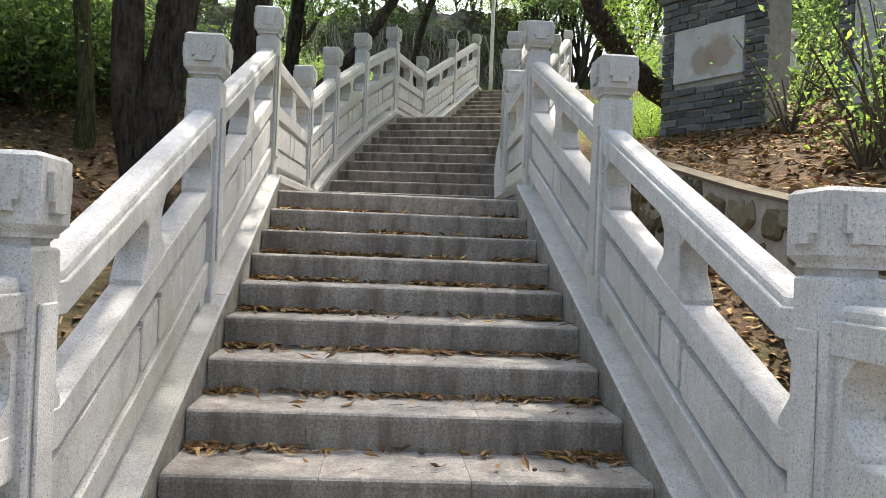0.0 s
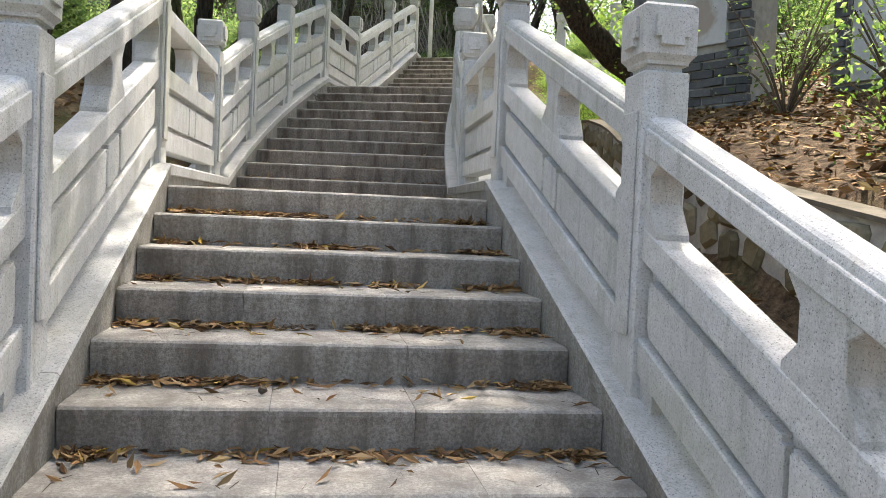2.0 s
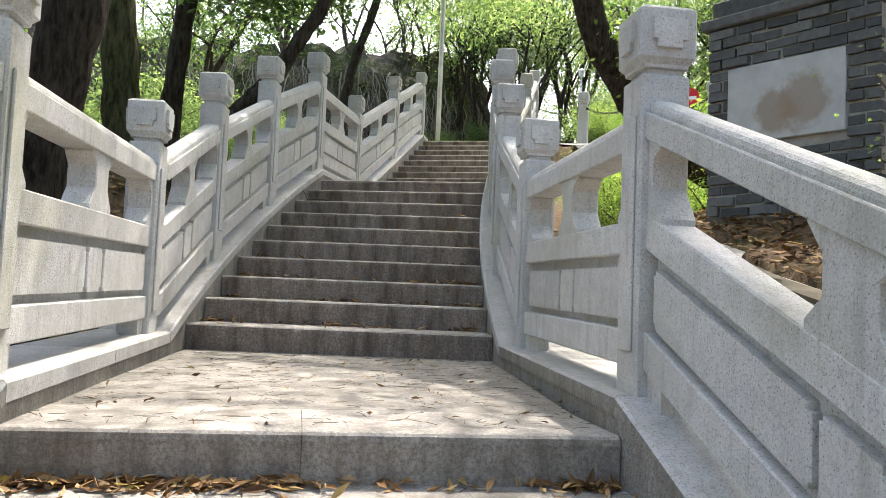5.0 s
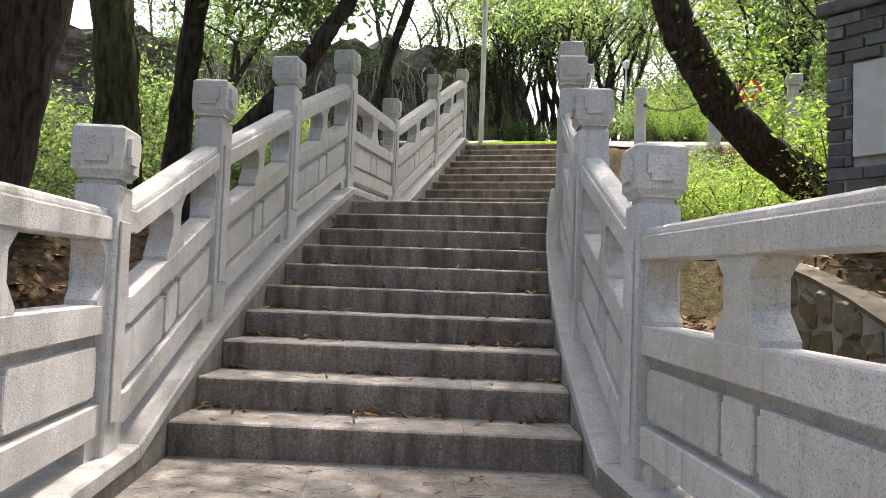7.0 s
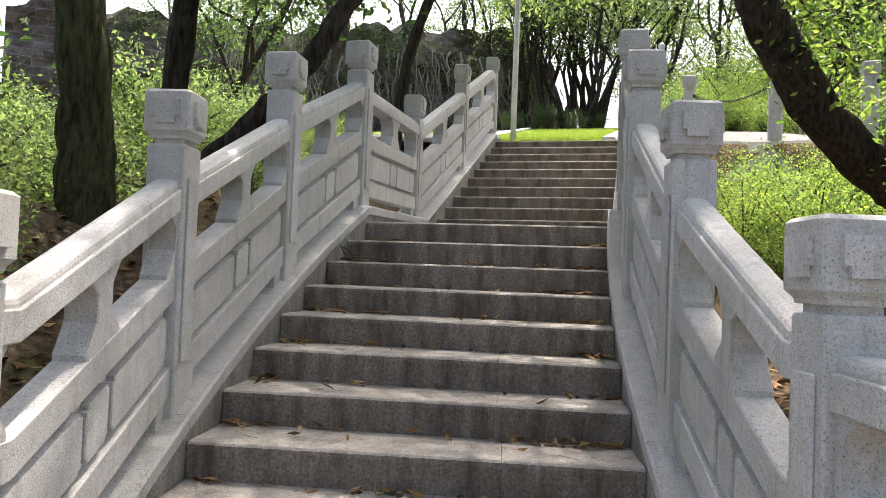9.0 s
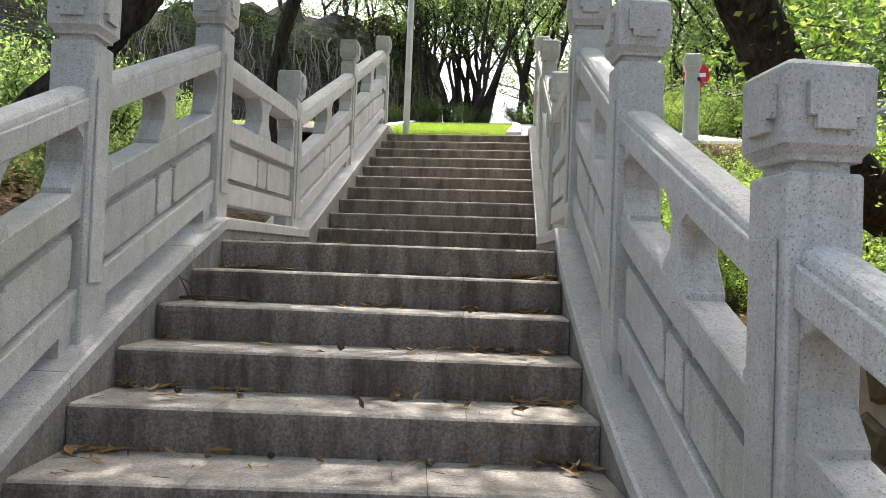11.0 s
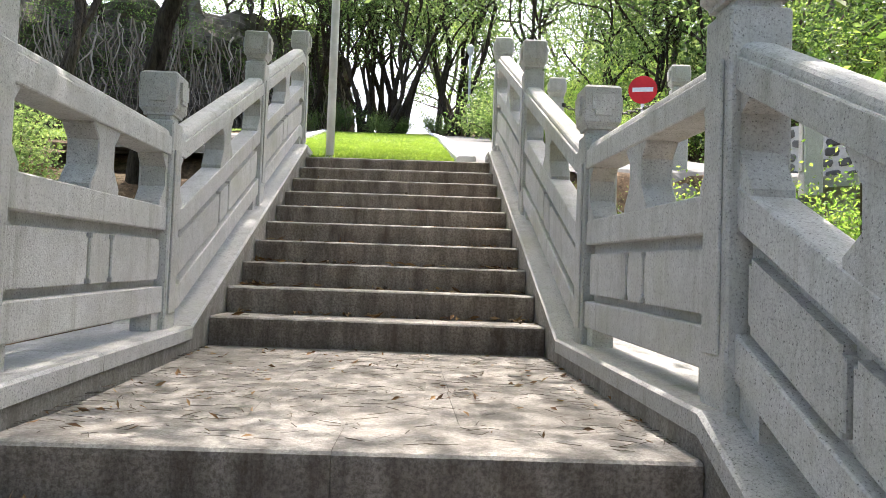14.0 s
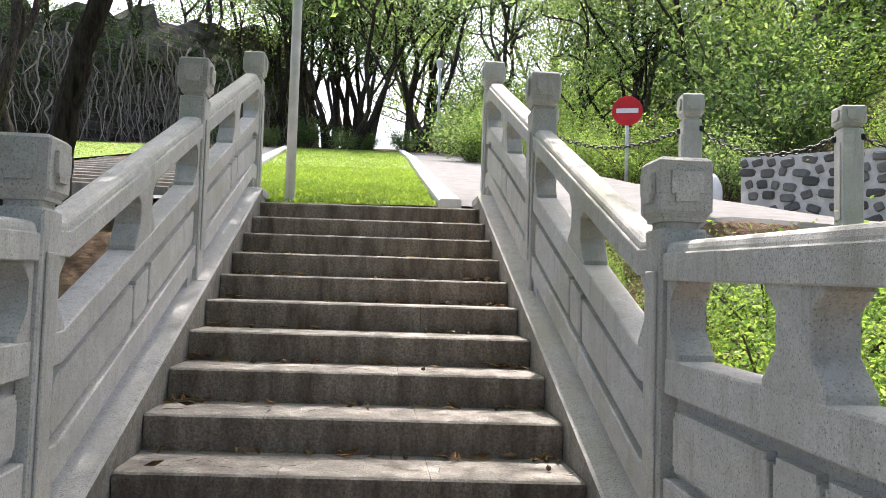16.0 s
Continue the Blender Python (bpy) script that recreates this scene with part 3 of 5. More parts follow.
# ---- stone retaining wall beside the stairs ----
def stone_outline(r, w, h):
    k = 9
    ph = r.uniform(0, 6)
    return [(0.5 * w * math.copysign(abs(math.cos(a)) ** 0.5, math.cos(a)) * r.uniform(0.86, 1.0), 0.5 * h * math.copysign(abs(math.sin(a)) ** 0.5, math.sin(a)) * r.uniform(0.86, 1.0)) for a in [ph * 0.05 + 2 * math.pi * i / k for i in range(k)]]


def stone_mesh(seed, name, material):
    r = random.Random(seed)
    bm = bmesh.new()
    o = stone_outline(r, 1.0, 1.0)
    prism(bm, [[Vector((x, 0.25, y)) for x, y in o], [Vector((x, -0.05, y)) for x, y in o], [Vector((x * 0.72, -0.16 + r.uniform(-0.03, 0.03), y * 0.72)) for x, y in o]])
    return mesh_of(name, tidy(bm), material)


def stone_wall(name, label, line, z_bot, z_top, thick, sw, sh, seed, joint, limit=300, fill=1.0):
    """Rubble wall along a plan line: a mortar body and stones set proud of it, facing left of the line's way."""
    th = thing(name, label, "wall", kind="structure")
    r = random.Random(seed)
    meshes = [stone_mesh(seed * 10 + k, "rubble_stone", RUBBLE if joint is MORTAR else GREY_RUBBLE) for k in range(7)]
    body = bmesh.new()
    rings = []
    for i, p in enumerate(line):
        d = (Vector(line[min(i + 1, len(line) - 1)]) - Vector(line[max(i - 1, 0)])).normalized()
        o = Vector((d.y, -d.x))
        a, b = z_bot(*p), z_top(*p)
        rings.append([Vector((p[0], p[1], a)), Vector((p[0], p[1], b)), Vector((p[0] + o.x * thick, p[1] + o.y * thick, b)), Vector((p[0] + o.x * thick, p[1] + o.y * thick, a))])
    prism(body, rings)
    part("mortar_body", tidy(body), joint, th)
    count = 0
    for p, q in zip(line, line[1:]):
        p, q = Vector(p), Vector(q)
        d = q - p
        length = d.length
        ang = math.degrees(math.atan2(d.y, d.x)) + 180
        z0 = z_bot(*p)
        rows_n = max(2, round((z_top(*p) - z0) / sh))
        for j in range(rows_n):
            u = r.uniform(-0.5, 0.0) * sw
            while u < length - 0.3 * sw:
                w = sw * r.uniform(0.55, 1.45)
                c = p + d.normalized() * (u + w / 2)
                a, b = z_bot(c.x, c.y), z_top(c.x, c.y)
                hh = (b - a) / rows_n
                if count < limit and 0 <= u + w / 2 <= length:
                    ob = new("stone", r.choice(meshes))
                    ob.parent = th
                    ob.matrix_world = pose(c.x, c.y, a + hh * (j + 0.5) + r.uniform(-0.22, 0.22) * hh, r.uniform(-4, 4), r.uniform(-24, 24), ang) @ Matrix.Diagonal((w * r.uniform(0.84, 0.97) * fill, 0.26, hh * r.uniform(0.84, 1.0) * fill, 1))
                    count += 1
                u += w
    return th


right_line = [(mid_x(y) + 2.72, y) for y in np.arange(-2.8, 11.9, 0.6)]
stone_wall("retaining_wall", "low retaining wall of brown stones in raised grey mortar", right_line,
           lambda x, y: min(floor_z(y) - 0.5, wall_top(y) - 0.9), lambda x, y: wall_top(y), 0.32, 0.34, 0.27, 3, MORTAR, fill=0.88)
bm = bmesh.new()
rings = []
for x, y in right_line:
    z = wall_top(y)
    rings.append([Vector((x - 0.03, y, z)), Vector((x - 0.03, y, z + 0.03)), Vector((x + 0.15, y, z + 0.045)), Vector((x + 0.15, y, z))])
tagged(part("wall_coping", tidy(prism(bm, rings)), COPING), "rough mortar coping along the retaining wall", "coping", kind="structure")

# road edge wall and rubble wall across the road
def road_top(y):
    return TOP + 0.02 - 0.17 * (1 - smooth(17.0, 19.5, y))


edge_line = [(road_edge(y), y) for y in (13.0, 14.1, 15.2, 16.3, 16.9, 17.6, 18.5, 19.4, 20.0)]
stone_wall("road_edge_wall", "mossy stone wall holding the road above the bushes", edge_line, lambda x, y: floor_z(y) - 0.6 if y < 17 else TOP - 1.2, lambda x, y: road_top(y), 0.3, 0.5, 0.36, 5, MORTAR, 90)
bm = bmesh.new()
rings = []
for x, y in edge_line:
    t = road_top(y)
    rings.append([Vector((x - 0.10, y, t)), Vector((x - 0.10, y, t + 0.12)), Vector((x + 0.28, y, t + 0.12)), Vector((x + 0.28, y, t))])
tagged(part("road_coping", tidy(prism(bm, rings)), KERB), "grey concrete coping along the road edge", "coping", kind="structure")
far_line = [(14.6, 16.6), (13.2, 17.9), (11.8, 19.6), (10.45, 21.7)]
WHITE_MORTAR = varied("white_mortar", [(0, (0.62, 0.61, 0.58)), (1, (0.66, 0.65, 0.62))], 0.9, "object", 7, 0.3)
stone_wall("rubble_wall", "grey rubble wall with wide white mortar joints", far_line, lambda x, y: TOP - 0.3 + 0.1 * max(0, y - 22), lambda x, y: TOP + 1.75 + 0.1 * max(0, y - 22), 0.5, 0.27, 0.20, 8, WHITE_MORTAR, fill=0.86)

# ---- two brick memorial piers with pale tablets ----
def memorial(x, y, z, turn, w, h, tab_lo, tab_hi):
    th = thing("memorial_pier", "dark grey brick pier framing a pale stained stone tablet", "monument", "memorial piers", at=pose(x, y, z, 0, 0, turn))
    d = 0.62
    bm = bmesh.new()
    box(bm, (0.02, 0.02, -0.8), (w - 0.02, d - 0.02, h))
    part("core", bm, MORTAR, th)
    r = random.Random(int(x * 10))
    bm = bmesh.new()
    box(bm, (0, 0, 0), (1, 1, 1), 0.03)
    brick = mesh_of("brick", bm, BRICK)
    bh, bw = 0.105, 0.30
    n = 0
    for j in range(int((h + 0.3) / bh)):
        zz = -0.3 + j * bh
        u = -0.15 if j % 2 else 0.0
        while u < w - 0.02:
            a, b = max(u, 0.0), min(u + bw, w)
            spans = [(a, b)]
            if tab_lo < zz + bh and zz < tab_hi:
                spans = [(max(a, 0), min(b, 0.22)), (max(a, w - 0.30), b)]
            for a, b in spans:
                if b - a > 0.05 and n < 290 and not (h - 0.42 < zz < h - 0.3 and (j + int(u * 10)) % 3 == 0):
                    ob = new("brick", brick)
                    ob.parent = th
                    ob.matrix_basis = pose(a + 0.008, -0.012 + r.uniform(-0.028, 0.022), zz + r.uniform(0.003, 0.014), 0, r.uniform(-1.6, 1.6), r.uniform(-2, 2)) @ Matrix.Diagonal((b - a - r.uniform(0.012, 0.035), 0.1, bh - r.uniform(0.012, 0.028), 1))
                    n += 1
            u += bw
    for j in range(int((h + 0.3) / bh)):
        for k in range(2):
            ob = new("brick", brick)
            ob.parent = th
            ob.matrix_basis = pose(-0.012 + r.uniform(-0.025, 0.015), 0.1 + 0.26 * k, -0.3 + j * bh + 0.006) @ Matrix.Diagonal((0.1, 0.245, bh - 0.014, 1))
    bm = bmesh.new()
    box(bm, (-0.07, -0.07, h), (w + 0.05, d + 0.05, h + 0.11), 0.015)
    part("cornice", bm, BRICK, th)
    bm = bmesh.new()
    box(bm, (0.02, -0.0, h + 0.11), (w - 0.02, d, h + 0.30), 0.02)
    part("parapet", bm, BRICK, th)
    bm = bmesh.new()
    box(bm, (0.22, -0.03, tab_lo), (w - 0.30, 0.1, tab_hi), 0.006)
    part("tablet", bm, TABLET, th, "pale stone tablet")


memorial(3.71, 10.66, 2.84, -58, 1.64, 2.12, 0.93, 1.68)
memorial(5.35, 8.95, 3.0, -58, 1.9, 2.9, 0.25, 2.3)

# ---- road, plateau, lawn ----
def strip(name, left, right, n, m, lift, material, label, category):
    """A surface between two plan lines, laid on the plateau."""
    def along_line(line, t):
        seg = [(Vector(b) - Vector(a)).length for a, b in zip(line, line[1:])]
        s = t * sum(seg)
        for k, L in enumerate(seg):
            if s <= L or k == len(seg) - 1:
                return Vector(line[k]).lerp(Vector(line[k + 1]), s / L)
            s -= L
    verts, faces = [], []
    for j in range(n + 1):
        a, b = along_line(left, j / n), along_line(right, j / n)
        for i in range(m + 1):
            p = a.lerp(b, i / m)
            verts.append((p.x, p.y, (height(p.x, p.y) if name == "road" else max(plateau(p.x, p.y), height(p.x, p.y))) + lift))
    for j in range(n):
        for i in range(m):
            q = j * (m + 1) + i
            faces.append((q, q + 1, q + m + 2, q + m + 1))
    me = bpy.data.meshes.new(name)
    me.from_pydata(verts, [], faces)
    me.materials.append(material)
    return tagged(new(name, me), label, category, kind="structure"), verts


LAWN_L = [(1.35, 18.55), (2.76, 25.2), (6.35, 40.9)]
LAWN_R = [(3.35, 18.15), (4.9, 22.9), (7.65, 31.2), (10.2, 39.5)]
lawn, lawn_v = strip("lawn", LAWN_L, LAWN_R, 40, 10, 0.045, LAWN, "bright mown green lawn sloping up behind the stairs", "lawn")
lawn2, lawn2_v = strip("lawn_far", [(-9.0, 24.0), (-5.0, 40.0)], [(-1.2, 24.0), (3.6, 40.5)], 24, 10, 0.045, LAWN, "bright mown green lawn below the rampart", "lawn")
strip("path_left", [(-1.0, 18.8), (0.4, 26), (4.2, 41)], [(1.1, 18.6), (2.5, 25.2), (6.1, 40.9)], 30, 4, 0.03, ASPHALT, "pale grey paved path rising beside the lawn", "path")
strip("road", [(3.65, 18.3), (5.2, 22.9), (7.9, 31.2), (10.6, 39.5)], [(8.6, 13.0), (11.5, 19.2), (8.9, 26.5), (14.0, 39)], 40, 12, 0.035, ASPHALT, "pale grey concrete road rising past the stair head", "road")
for line, off in ((LAWN_R, 0.14), (LAWN_L, -0.14)):
    th = thing("lawn_kerb", "white-painted concrete kerb edging the lawn", "kerb", "lawn kerbs", "structure")
    pts = [Vector(p) for p in line]
    for a, b in zip(pts, pts[1:]):
        k = max(1, round((b - a).length / 1.0))
        o = Vector(((b - a).y, -(b - a).x)).normalized()
        for i in range(k):
            bm = bmesh.new()
            rings = []
            for t in (i / k + 0.004 / k, (i + 1) / k - 0.004 / k):
                p = a.lerp(b, t) + o * off
                z = plateau(p.x, p.y)
                rings.append([Vector((*(p - o * 0.11), z - 0.15)), Vector((*(p - o * 0.11), z + 0.10)), Vector((*(p - o * 0.09), z + 0.12)), Vector((*(p + o * 0.09), z + 0.12)), Vector((*(p + o * 0.11), z + 0.10)), Vector((*(p + o * 0.11), z - 0.15))])
            part("kerb_stone", tidy(prism(bm, rings)), WHITE, th)
steps_thing = thing("path_steps", "low grey paved steps rising beside the lawn", "steps", kind="structure")
for i in range(12):
    a = Vector((-0.75, 19.6)).lerp(Vector((0.3, 25.6)), i / 12)
    bm = bmesh.new()
    z = plateau(a.x + 0.8, a.y) + 0.06
    box(bm, (0, 0, -0.3), (1.75, 0.47, 0.06), 0.01)
    bm.transform(pose(a.x, a.y, z, 0, 0, -12))
    part("step_slab", bm, LANDING, steps_thing)


def quads_object(name, quads, material, label, category):
    """Many small loose faces in one mesh, from an array (n, 4, 3)."""
    q = np.asarray(quads, dtype=np.float64)
    me = bpy.data.meshes.new(name)
    me.from_pydata(q.reshape(-1, 3).tolist(), [], np.arange(len(q) * 4).reshape(-1, 4).tolist())
    me.materials.append(material)
    return tagged(new(name, me), label, category, kind="stuff") if name else me


def leaf_quads(centres, size, rng, flat=0.0, slim=0.42, droop=0.0):
    """Diamond leaves with a slight fold at the given centres."""
    n = len(centres)
    a = rng.normal(size=(n, 3))
    a[:, 2] = a[:, 2] * (1 - flat) - droop
    a /= np.linalg.norm(a, axis=1)[:, None]
    b = rng.normal(size=(n, 3))
    b[:, 2] *= (1 - flat)
    b -= a * (a * b).sum(1)[:, None]
    b /= np.linalg.norm(b, axis=1)[:, None] + 1e-9
    c = np.cross(a, b)
    s = size * rng.uniform(0.6, 1.35, n)[:, None]
    return np.stack([centres - a * s * 0.5, centres + b * s * slim * 0.5 + c * s * 0.08, centres + a * s * 0.5, centres - b * s * slim * 0.5 + c * s * 0.08], 1)


def grass_quads(verts, n, rng, cols):
    v = np.array(verts).reshape(-1, cols, 3)
    j, i = rng.integers(0, v.shape[0] - 1, n), rng.integers(0, v.shape[1] - 1, n)
    a, b = rng.random(n)[:, None], rng.random(n)[:, None]
    p = (v[j, i] * (1 - a) + v[j, i + 1] * a) * (1 - b) + (v[j + 1, i] * (1 - a) + v[j + 1, i + 1] * a) * b
    d = rng.normal(size=(n, 3)) * 0.02
    d[:, 2] = 0
    s = rng.normal(size=(n, 3)) * 0.008
    s[:, 2] = 0
    h = np.stack([np.zeros(n), np.zeros(n), rng.uniform(0.012, 0.04, n)], 1)
    return np.stack([p - s, p + s, p + s * 0.3 + d + h, p - s * 0.3 + d + h], 1)


RNG = np.random.default_rng(11)
quads_object("lawn_grass", np.concatenate([grass_quads(lawn_v[:11 * 14], 24000, RNG, 11), grass_quads(lawn_v, 20000, RNG, 11), grass_quads(lawn2_v, 9000, RNG, 11)]), GRASS, "short bright green grass blades of the lawn", "grass")

# flag-like white pole, sign, chain posts, bollards
th = thing("white_pole", "tall slender white-painted steel pole on the lawn edge", "pole", at=pose(2.03, 18.62, plateau(2.03, 18.62) + 0.03))
bm = bmesh.new()
tube(bm, [(0, 0, 0), (0, 0, 2), (0, 0, 5), (0, 0, 9)], [0.048, 0.046, 0.043, 0.038], 16)
part("pole_shaft", tidy(bm), WHITE, th, smooth=True)
bm = bmesh.new()
tube(bm, [(0, 0, -0.05), (0, 0, 0.015), (0, 0, 0.02)], [0.10, 0.10, 0.05], 16)
part("base_plate", tidy(bm), STEEL, th)

sx, sy = 10.25, 24.77
th = thing("no_entry_sign", "round red no-entry sign with white bar on steel pole", "road sign", at=pose(sx, sy, height(sx, sy), 0, 0, -34))
SZ = 8.39 - height(sx, sy)
bm = bmesh.new()
tube(bm, [(0, 0.03, -0.1), (0, 0.03, SZ + 0.25)], [0.038, 0.038], 12)
part("sign_pole", tidy(bm), STEEL, th, smooth=True)
bm = bmesh.new()
tube(bm, [(0, 0.0, SZ), (0, -0.012, SZ), (0, -0.018, SZ)], [0.315, 0.315, 0.302], 40)
disc = part("sign_disc", tidy(bm), RED, th, "red disc")
bm = bmesh.new()
box(bm, (-0.225, -0.026, SZ - 0.048), (0.225, -0.019, SZ + 0.048), 0.002)
part("sign_bar", bm, WHITE, disc, "white bar")

lx, ly = 11.4, 38.4
th = thing("street_lamp", "slender grey steel lamp pole with a black base", "street lamp", at=pose(lx, ly, height(lx, ly)))
bm = bmesh.new()
tube(bm, [(0, 0, 0.5), (0, 0, 2.0), (0, 0, 3.3)], [0.055, 0.05, 0.042], 12)
part("pole_shaft", tidy(bm), STEEL, th, smooth=True)
bm = bmesh.new()
tube(bm, [(0, 0, -0.1), (0, 0, 0.45), (0, 0, 0.52)], [0.085, 0.08, 0.05], 12)
part("pole_base", tidy(bm), IRON, th, "black base")
bm = bmesh.new()
tube(bm, [(0, 0, 3.28), (0, 0, 3.36), (0, 0, 3.62), (0, 0, 3.72)], [0.05, 0.12, 0.15, 0.03], 14)
part("lamp_head", tidy(bm), WHITE, th)

chain_posts = []
for x, y, zt in ((6.00, 17.68, 6.58), (6.68, 16.33, 6.25), (5.28, 19.40, 6.75), (7.6, 14.7, 5.95)):
    base = road_top(y) + 0.09
    k = (zt - base) / POST_H
    ob = copy_thing(first_post, pose(x, y, base, 0, 0, -25) @ Matrix.Diagonal((1.06, 1.06, k, 1)))
    ob.name = "chain_post"
    tagged(ob, "pale granite post holding an iron chain by the road", "post", "chain posts")
    chain_posts.append(Vector((x, y, lerp(base, zt, 0.74))))


def chain(a, b, sag):
    th = thing("iron_chain", "black iron chain slung between granite posts", "chain", "chains")
    d = (b - a).normalized()
    a, b = a + d * 0.13, b - d * 0.13
    n = int((b - a).length * 1.05 / 0.062)
    base = bmesh.new()
    rings = []
    for k in range(10):
        t = 2 * math.pi * k / 10
        c, o = Vector((0.040 * math.cos(t), 0.021 * math.sin(t), 0)), Vector((math.cos(t), math.sin(t), 0))
        rings.append([base.verts.new(c + (o * math.cos(q) + Vector((0, 0, math.sin(q)))) * 0.0075) for q in (0, 1.57, 3.14, 4.71)])
    for k in range(10):
        for q in range(4):
            base.faces.new((rings[k][q], rings[(k + 1) % 10][q], rings[(k + 1) % 10][(q + 1) % 4], rings[k][(q + 1) % 4]))
    me = mesh_of("link", base, IRON)
    for i in range(n):
        t0, t1 = i / n, (i + 1) / n
        p = a.lerp(b, (t0 + t1) / 2)
        p.z -= sag * 4 * (t0 + t1) / 2 * (1 - (t0 + t1) / 2)
        slope = (b - a)
        slope.z -= sag * 4 * (1 - (t0 + t1))
        q = slope.to_track_quat("X", "Z").to_matrix().to_4x4()
        ob = new("link", me)
        ob.parent = th
        ob.matrix_world = Matrix.Translation(p) @ q @ pose(0, 0, 0, 90 * (i % 2), 0, 0)


chain(chain_posts[0], chain_posts[1], 0.20)
chain(chain_posts[2], chain_posts[0], 0.16)
chain(chain_posts[1], chain_posts[3], 0.18)
for p in chain_posts:
    th = thing("chain_ring", "black iron ring bolted to a granite post", "ring", "chain rings")
    bm = bmesh.new()
    box(bm, (-0.14, -0.03, -0.03), (0.14, 0.03, 0.03), 0.008)
    bm.transform(pose(p.x, p.y, p.z, 0, 0, 115))
    part("ring_bolt", bm, IRON, th)

for x, y in ((9.54, 21.36),):
    th = thing("bollard", "white-painted concrete bollard with a pointed round top", "bollard", "bollards", at=pose(x, y, height(x, y) - 0.28))
    bm = bmesh.new()
    prof = [(0.15, -0.15), (0.15, 0.55), (0.146, 0.62), (0.125, 0.70), (0.085, 0.79), (0.035, 0.85), (0.005, 0.865)]
    tube(bm, [(0, 0, z) for _, z in prof], [r for r, _ in prof], 18)
    part("shaft", tidy(bm), WHITE, th, smooth=True)

# ---- old rampart with hanging roots ----
def rampart():
    th = thing("rampart", "dark old stone rampart overgrown with roots", "wall", kind="structure")
    line = soft_path([(-16, 39, 0), (-9, 42, 0), (-3.5, 44, 0), (2, 45.3, 0), (6.2, 48, 0), (9.6, 51.0, 0), (11.4, 57, 0)], 14)
    bm = bmesh.new()
    rows_n = 22
    grid = []
    for i, p in enumerate(line):
        t = i / (len(line) - 1)
        top = float(np.interp(t, (0, 0.25, 0.45, 0.52, 0.62, 0.70, 0.78, 0.85, 0.92, 1.0), (13.6, 14.4, 15.4, 15.8, 16.6, 17.0, 16.4, 15.4, 13.4, 11.6)))
        top += 0.45 * noise.noise(Vector((i * 0.55, 2.2, 0))) + (0.5 if (i // 3) % 2 and t < 0.5 else 0)
        col = []
        for j in range(rows_n + 1):
            z = lerp(8.5, top, j / rows_n)
            q = noise.noise(Vector((p.x * 0.5, z * 0.6, 4))) * 0.7 + noise.noise(Vector((p.x * 1.7, z * 1.9, 9))) * 0.28
            d = Vector((0.42, -0.9, 0))
            col.append(bm.verts.new(p - d * (0.10 * (z - 9)) + d * q + Vector((0, 0, z))))
        d = Vector((0.42, -0.9, 0))
        col.append(bm.verts.new(p - d * 4 + Vector((0, 0, top))))
        col.append(bm.verts.new(p - d * 4 + Vector((0, 0, 8.5))))
        grid.append(col)
    for a, b in zip(grid, grid[1:]):
        for j in range(len(a) - 1):
            bm.faces.new((a[j], b[j], b[j + 1], a[j + 1]))
    part("rock_face", tidy(bm), CLIFF, th)
    bm = bmesh.new()
    r = random.Random(9)
    for k in range(420):
        t = r.uniform(0.2, 0.80)
        p = line[int(t * (len(line) - 1))] + Vector((r.uniform(-0.5, 0.5), 0, 0))
        z1 = r.uniform(11.5, 14.6)
        z0 = z1 - r.uniform(1.5, 4.5)
        d = Vector((0.42, -0.9, 0))
        x, pts = 0.0, []
        for s in range(7):
            z = lerp(z1, max(z0, 9.8), s / 6)
            x += r.uniform(-0.22, 0.22)
            pts.append(p - d * (0.10 * (z - 9)) + d * (0.85 + 0.35 * s / 6) + Vector((x, x * 0.4, z)))
        w = r.uniform(0.012, 0.05)
        tube(bm, pts, [w * (1 - 0.1 * s) for s in range(7)], 5)
    part("hanging_root", tidy(bm), ROOTS, th, "pale tangled aerial roots")
    cs = []
    rng = np.random.default_rng(5)
    for k in range(110):
        t = r.uniform(0.1, 0.8)
        p = line[int(t * (len(line) - 1))]
        d = Vector((0.42, -0.9, 0))
        z = r.choice((r.uniform(12.5, 15.0), r.uniform(10.5, 14.5)))
        c = p - d * (0.10 * (z - 9)) + d * 0.6
        cs.append(np.array([c.x, c.y, z]) + rng.normal(size=(190, 3)) * (0.7, 0.35, 0.6))
    ob = quads_object("creeper", leaf_quads(np.concatenate(cs), 0.10, rng, droop=0.5), LEAF_DARK, "dark creeper leaves", "leaves")
    ob.parent = th
    del ob["category"]


rampart()


